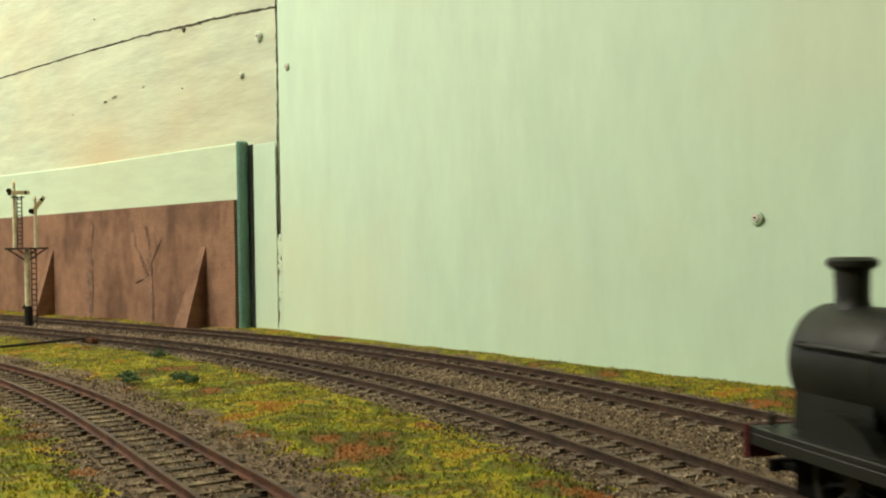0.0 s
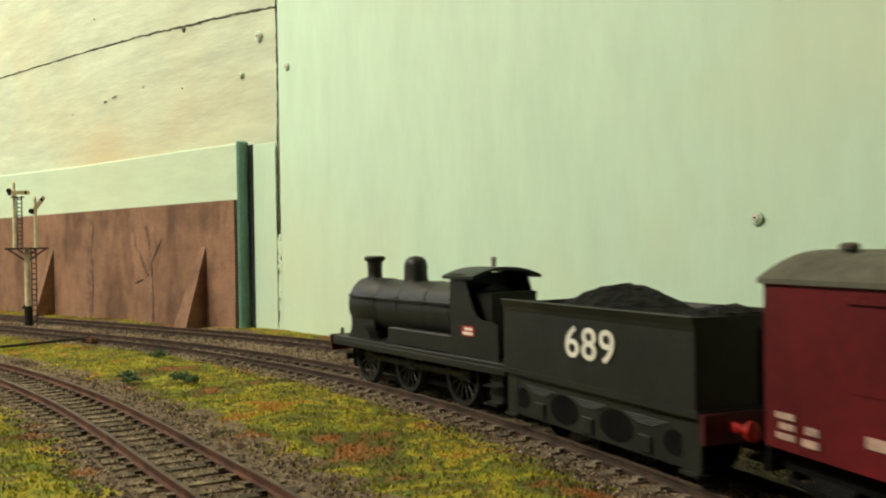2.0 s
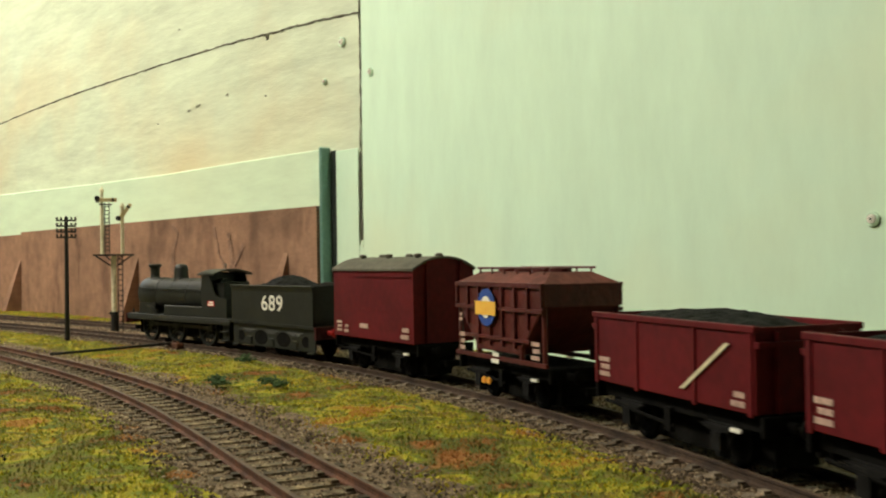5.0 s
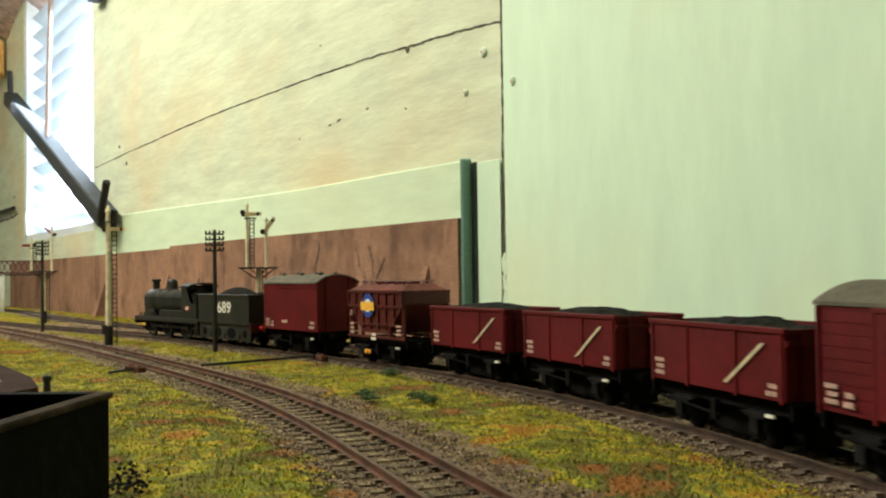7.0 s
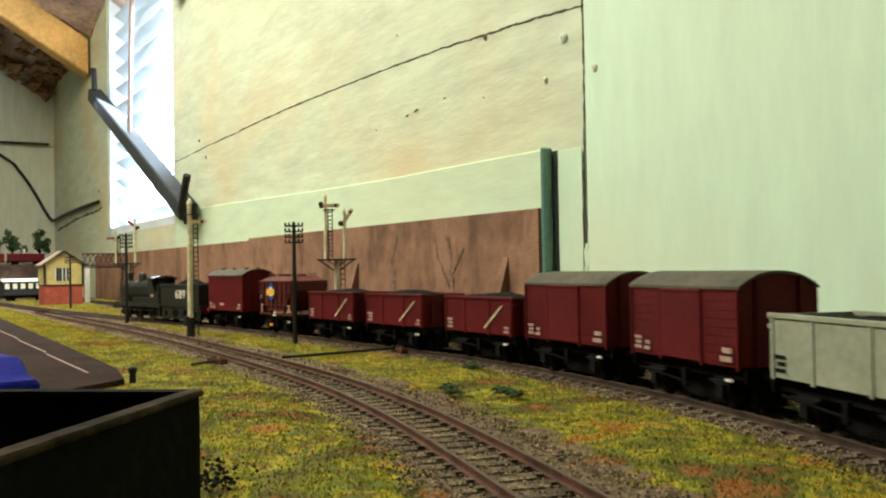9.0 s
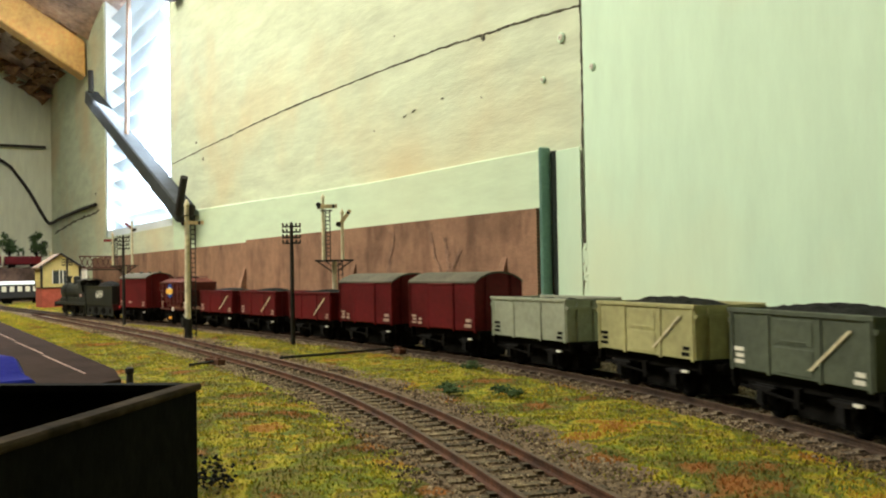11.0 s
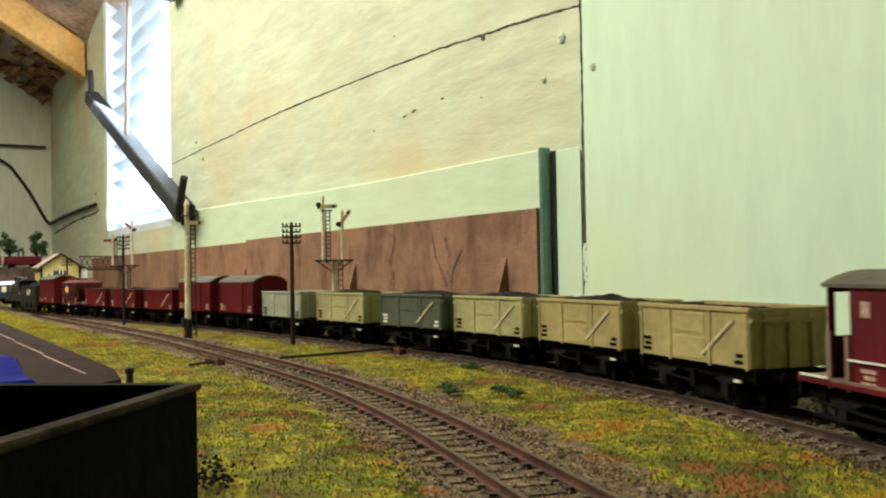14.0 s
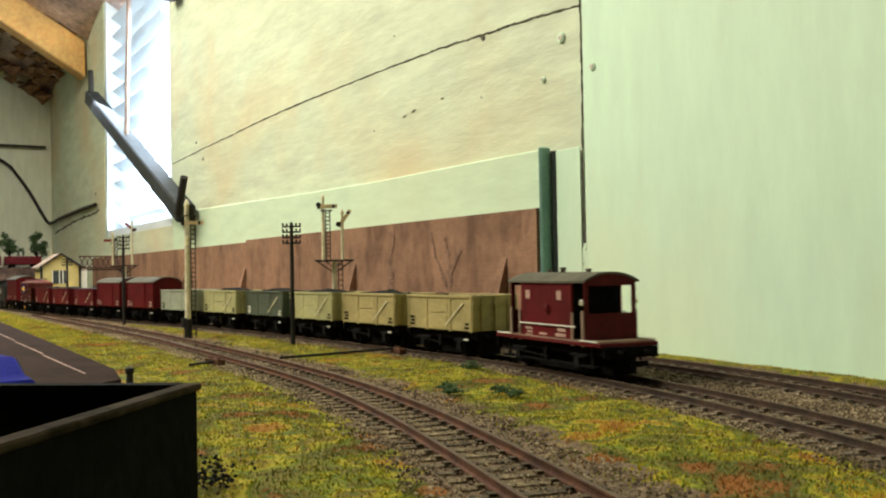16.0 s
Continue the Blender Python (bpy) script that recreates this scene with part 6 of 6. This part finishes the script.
tree(-2.20, 0.246, 0.068, 0.066, 1)
tree(-2.20, 0.298, 0.068, 0.062, 2)
tree(-2.24, 0.205, 0.068, 0.064, 3)
for k, (px_, py_, ph, pm) in enumerate(((-2.16, 0.263, 0.060, M_WHITE), (-2.16, 0.284, 0.056, M_WHITE), (-2.16, 0.320, 0.062, M_POST), (-2.16, 0.232, 0.05, M_POST))):
    bm = bmesh.new()
    box(bm, px_ - 0.002, px_ + 0.002, py_ - 0.0025, py_ + 0.0025, 0.055, 0.066 + ph * 0.55)
    solid("fence_post", bm, pm, "pale post on the far bank", "post", group="posts on the bank", bevel=0.0005)
for k in range(3):
    t = thing("parked_wagon", "red-brown wagon standing on the far bank", "wagon", "wagons on the bank", pose(-2.15, 0.265 - k * 0.075, 0.0675, 0, 0, 90))
    bm = bmesh.new()
    box(bm, -0.034, 0.034, -0.014, 0.014, 0.006, 0.022)
    part("body", bm, M_BAUX, t, bevel=0.0006)
    bm = bmesh.new()
    for sx in (-0.018, 0.018):
        for sy in (-0.008, 0.008):
            lathe(bm, ((0.0055, -0.001), (0.0055, 0.001)), 12, pose(sx, sy, 0.0055, 90))
    box(bm, -0.035, 0.035, -0.012, 0.012, 0.004, 0.006)
    part("running_gear", bm, M_FRAME, t)
t = thing("parked_coach", "dark coach with pale roof standing beyond the signal box", "coach", m=pose(-1.89, 0.232, 0, 0, 0, 97) @ Matrix.Diagonal((0.42, 1, 1, 1)))
bm = bmesh.new()
box(bm, -0.10, 0.10, -0.015, 0.015, 0.010, 0.035)
part("body", bm, M_IRON, t, bevel=0.001)
bm = bmesh.new()
extrude(bm, arc_roof(0.031, 0.035, 0.005, 10), -0.101, 0.101, Matrix(((0, 1, 0, 0), (1, 0, 0, 0), (0, 0, 1, 0), (0, 0, 0, 1))))
part("roof", bm, M_WHITE, t, "pale roof", smooth=True)
bm = bmesh.new()
for sx in (-0.07, -0.05, 0.05, 0.07):
    for sy in (-0.008, 0.008):
        lathe(bm, ((0.006, -0.001), (0.006, 0.001)), 12, pose(sx, sy, 0.006, 90))
box(bm, -0.095, 0.095, -0.01, 0.01, 0.006, 0.010)
part("running_gear", bm, M_FRAME, t)
for k in range(6):
    bm = bmesh.new()
    box(bm, -0.09 + k * 0.031, -0.072 + k * 0.031, -0.0154, -0.0148, 0.022, 0.031)
    part("window", bm, M_POST, t)

# road with an edge line, a blue car and a small peg at its end
bm = bmesh.new()
P = [(-0.36, -0.02), (-0.470, 0.096), (-0.52, 0.1035), (-0.76, 0.109), (-1.2, 0.118), (-1.8, 0.128), (-1.9, 0.128), (-1.9, -0.15), (-0.36, -0.15)]
extrude(bm, [(x, y) for x, y in P], 0.0006, -0.006, Matrix(((1, 0, 0, 0), (0, 0, 1, 0), (0, 1, 0, 0), (0, 0, 0, 1))))
solid("road", bm, M_ROAD, "dark brown model road surface", kind="structure")
bm = bmesh.new()
for k in range(9):
    a, b = 0.505 + k * 0.14, 0.505 + k * 0.14 + 0.125
    box(bm, -b, -a, 0.0870 + 0.012 * (a - 0.5), 0.0877 + 0.012 * (a - 0.5), 0.0005, 0.0009)
solid("road_line", bm, M_PINK, "worn pale edge line on the road", kind="structure")
t = thing("road_peg", "small dark peg at the end of the road", "peg", m=pose(-0.474, 0.1005, 0) @ Matrix.Diagonal((0.75, 0.75, 0.75, 1)))
bm = bmesh.new()
lathe(bm, ((0.0022, -0.004), (0.0018, 0.003), (0.0026, 0.0038), (0.0024, 0.0062), (0.0008, 0.0070)), 10)
part("peg", bm, M_IRON, t, smooth=True)
t = thing("model_car", "small bright blue model car on the road", "car", m=pose(-0.435, 0.038, 0.0, 0, 0, 14))
bm = bmesh.new()
prof = ((-0.027, 0.003), (0.027, 0.003), (0.0275, 0.0085), (0.016, 0.0105), (0.009, 0.0158), (-0.012, 0.0162), (-0.021, 0.0105), (-0.0275, 0.0095))
extrude(bm, prof, -0.0105, 0.0105)
part("body", bm, M_BLUE, t, bevel=0.0018, smooth=True)
for sx in (-0.017, 0.017):
    for sy in (-1, 1):
        bm = bmesh.new()
        lathe(bm, ((0.0040, -0.001), (0.0042, 0), (0.0040, 0.001)), 16, pose(sx, sy * 0.0098, 0.0042, 90))
        part("wheel", bm, M_FRAME, t)
for sy in (-1, 1):
    bm = bmesh.new()
    extrude(bm, ((-0.017, 0.0108), (0.0125, 0.0108), (0.0078, 0.0148), (-0.011, 0.0152)), *sorted((sy * 0.0104, sy * 0.0108)))
    part("side_window", bm, M_GLASS, t)

# open black wagon standing close by
t = thing("open_wagon", "black open goods wagon, its worn rim coloured paler as if lit", "wagon", m=None)
C = Vector((-0.1746, 0.043, 0))
ua, va = Vector((0.78, -0.62, 0)).normalized(), Vector((-0.62, -0.78, 0)).normalized()
Lw, Ww, zt, zb = 0.078, 0.040, 0.0287, 0.0125
mw = Matrix.Translation(C + ua * Lw / 2 + va * Ww / 2) @ Matrix(((ua.x, -ua.y, 0, 0), (ua.y, ua.x, 0, 0), (0, 0, 1, 0), (0, 0, 0, 1)))
t.matrix_basis = mw
for sy in (-1, 1):
    bm = bmesh.new()
    box(bm, -Lw / 2, Lw / 2, *sorted((sy * Ww / 2, sy * (Ww / 2 - 0.0016))), zb, zt)
    part("side_panel", bm, M_FRAME, t)
    # worn rim; its brown is also raised to paint in light along it
    bm = bmesh.new()
    box(bm, -Lw / 2 - 0.0006, Lw / 2 + 0.0006, *sorted((sy * (Ww / 2 + 0.0006), sy * (Ww / 2 - 0.0022))), zt, zt + 0.0010)
    part("rim", bm, material("worn_black_rim", (0.050, 0.036, 0.024), 0.9, spread=0.6, scale=120, spec=0.04), t, bevel=0.0003)
for sx in (-1, 1):
    bm = bmesh.new()
    box(bm, *sorted((sx * Lw / 2, sx * (Lw / 2 - 0.0016))), -Ww / 2 + 0.0016, Ww / 2 - 0.0016, zb, zt)
    box(bm, *sorted((sx * (Lw / 2 + 0.0006), sx * (Lw / 2 - 0.0022))), -Ww / 2 + 0.0022, Ww / 2 - 0.0022, zt, zt + 0.0010)
    part("end_panel", bm, M_FRAME, t)
bm = bmesh.new()
box(bm, -Lw / 2 + 0.0016, Lw / 2 - 0.0016, -Ww / 2 + 0.0016, Ww / 2 - 0.0016, zb, zb + 0.001)
box(bm, -Lw / 2, Lw / 2, -0.012, 0.012, 0.008, zb)
part("floor_frame", bm, M_FRAME, t)
for sx in (-1, 1):
    axle_set(t, sx * 0.02, 0.006)

# point rodding and cranks in the grass
t = thing("point_rodding", "dark point rodding crossing the grass", "rodding")
bm = bmesh.new()
rod(bm, (-0.532, 0.262, 0.0006), (-0.52, 0.188, 0.0006), 0.0008, 6)
rod(bm, (-0.537, 0.162, 0.0), (-0.52, 0.140, 0.0), 0.0007, 6)
part("rod", bm, M_IRON, t)
rr = random.Random(4)
for cx_, cy_ in ((-0.531, 0.263), (-0.525, 0.262), (-0.540, 0.1575), (-0.531, 0.1585)):
    bm = bmesh.new()
    box(bm, -0.003, 0.003, -0.0022, 0.0022, -0.002, 0.0010, pose(cx_, cy_, 0, 0, 0, rr.uniform(0, 90)))
    lathe(bm, ((0.0012, 0), (0.0012, 0.002)), 8, pose(cx_, cy_, 0.0))
    part("crank", bm, M_RAIL, t, "rusty crank block", bevel=0.0003)
for k, (x, y, w) in enumerate(((-0.42, 0.243, 0.0042), (-0.337, 0.205, 0.004), (-0.349, 0.190, 0.0034), (-0.362, 0.196, 0.003), (-0.327, 0.203, 0.003), (-0.247, 0.0666, 0.0075))):
    r = np.random.default_rng(40 + k)
    n = 160
    v = r.normal(0, 1, (n, 3)) * (w * 0.5, w * 0.5, w * 0.28)
    v[:, 2] = np.abs(v[:, 2]) - 0.0005
    t = thing("low_bush", "tiny dark green bush in the scatter grass" if w < 0.007 else "dark brown tangled weed in the grass", "bush", "bushes in the grass", pose(x, y, 0))
    tri_cloud("foliage", v, r.uniform(0.0003, 0.0008, n), M_BUSH if w < 0.007 else M_COAL, "", "", r, parent=t)

# sleepers, one by one, where the camera sees them
for t, line, s0, s1 in TRACKS:
    rr = random.Random(len(t.name))
    for s in np.arange(s0, s1, 0.0088):
        w = line.way(s)
        ob = new("sleeper", SLEEPER_MESH if line is SIDING else TIE_MESH)
        ob.parent = t
        c = line.at(s)
        ob.matrix_basis = Matrix.Translation(c) @ Matrix.Rotation(math.atan2(w.y, w.x) + rr.uniform(-0.02, 0.02), 4, "Z")

# ---- the train's run ----
RUN = ((0.0, -0.442), (0.8, -0.349), (1.6, -0.260), (2.4, -0.172), (3.2, -0.093), (4.3, 0.022), (5.5, 0.147), (6.2, 0.232), (7.0, 0.337), (7.8, 0.436), (8.5, 0.523), (9.0, 0.585), (10.0, 0.692), (11.3, 0.822), (12.5, 0.945), (14.5, 1.150), (16.0, 1.314))


def run_at(t):
    ts, ss = [a for a, _ in RUN], [b for _, b in RUN]
    i = min(max(int(np.searchsorted(ts, t)) - 1, 0), len(ts) - 2)

    def slope(k):
        a, b = max(k - 1, 0), min(k + 1, len(ts) - 1)
        return (ss[b] - ss[a]) / (ts[b] - ts[a])
    h = ts[i + 1] - ts[i]
    u = (t - ts[i]) / h
    return (2 * u ** 3 - 3 * u ** 2 + 1) * ss[i] + (u ** 3 - 2 * u ** 2 + u) * h * slope(i) + (-2 * u ** 3 + 3 * u ** 2) * ss[i + 1] + (u ** 3 - u ** 2) * h * slope(i + 1)


def motions():
    times = [k * 0.4 for k in range(41)]
    for thing_, d, base in VEHICLES:
        walk(thing_, [(t, MAIN.stand(run_at(t) - d, base)) for t in times])
    for ob, x, r in WHEELS:
        step = 0.1 if r > 0.008 else 1 / 15
        n = int(round(16 / step))
        walk(ob, [(k * step, pose(x, 0, r) @ Matrix.Rotation(run_at(k * step) / r, 4, "Y")) for k in range(n + 1)])
    for ob, x, r in RODS:
        walk(ob, [(k * 0.1, pose(x + 0.0045 * math.cos(run_at(k * 0.1) / r), 0, r - 0.0045 * math.sin(run_at(k * 0.1) / r))) for k in range(161)])


motions()
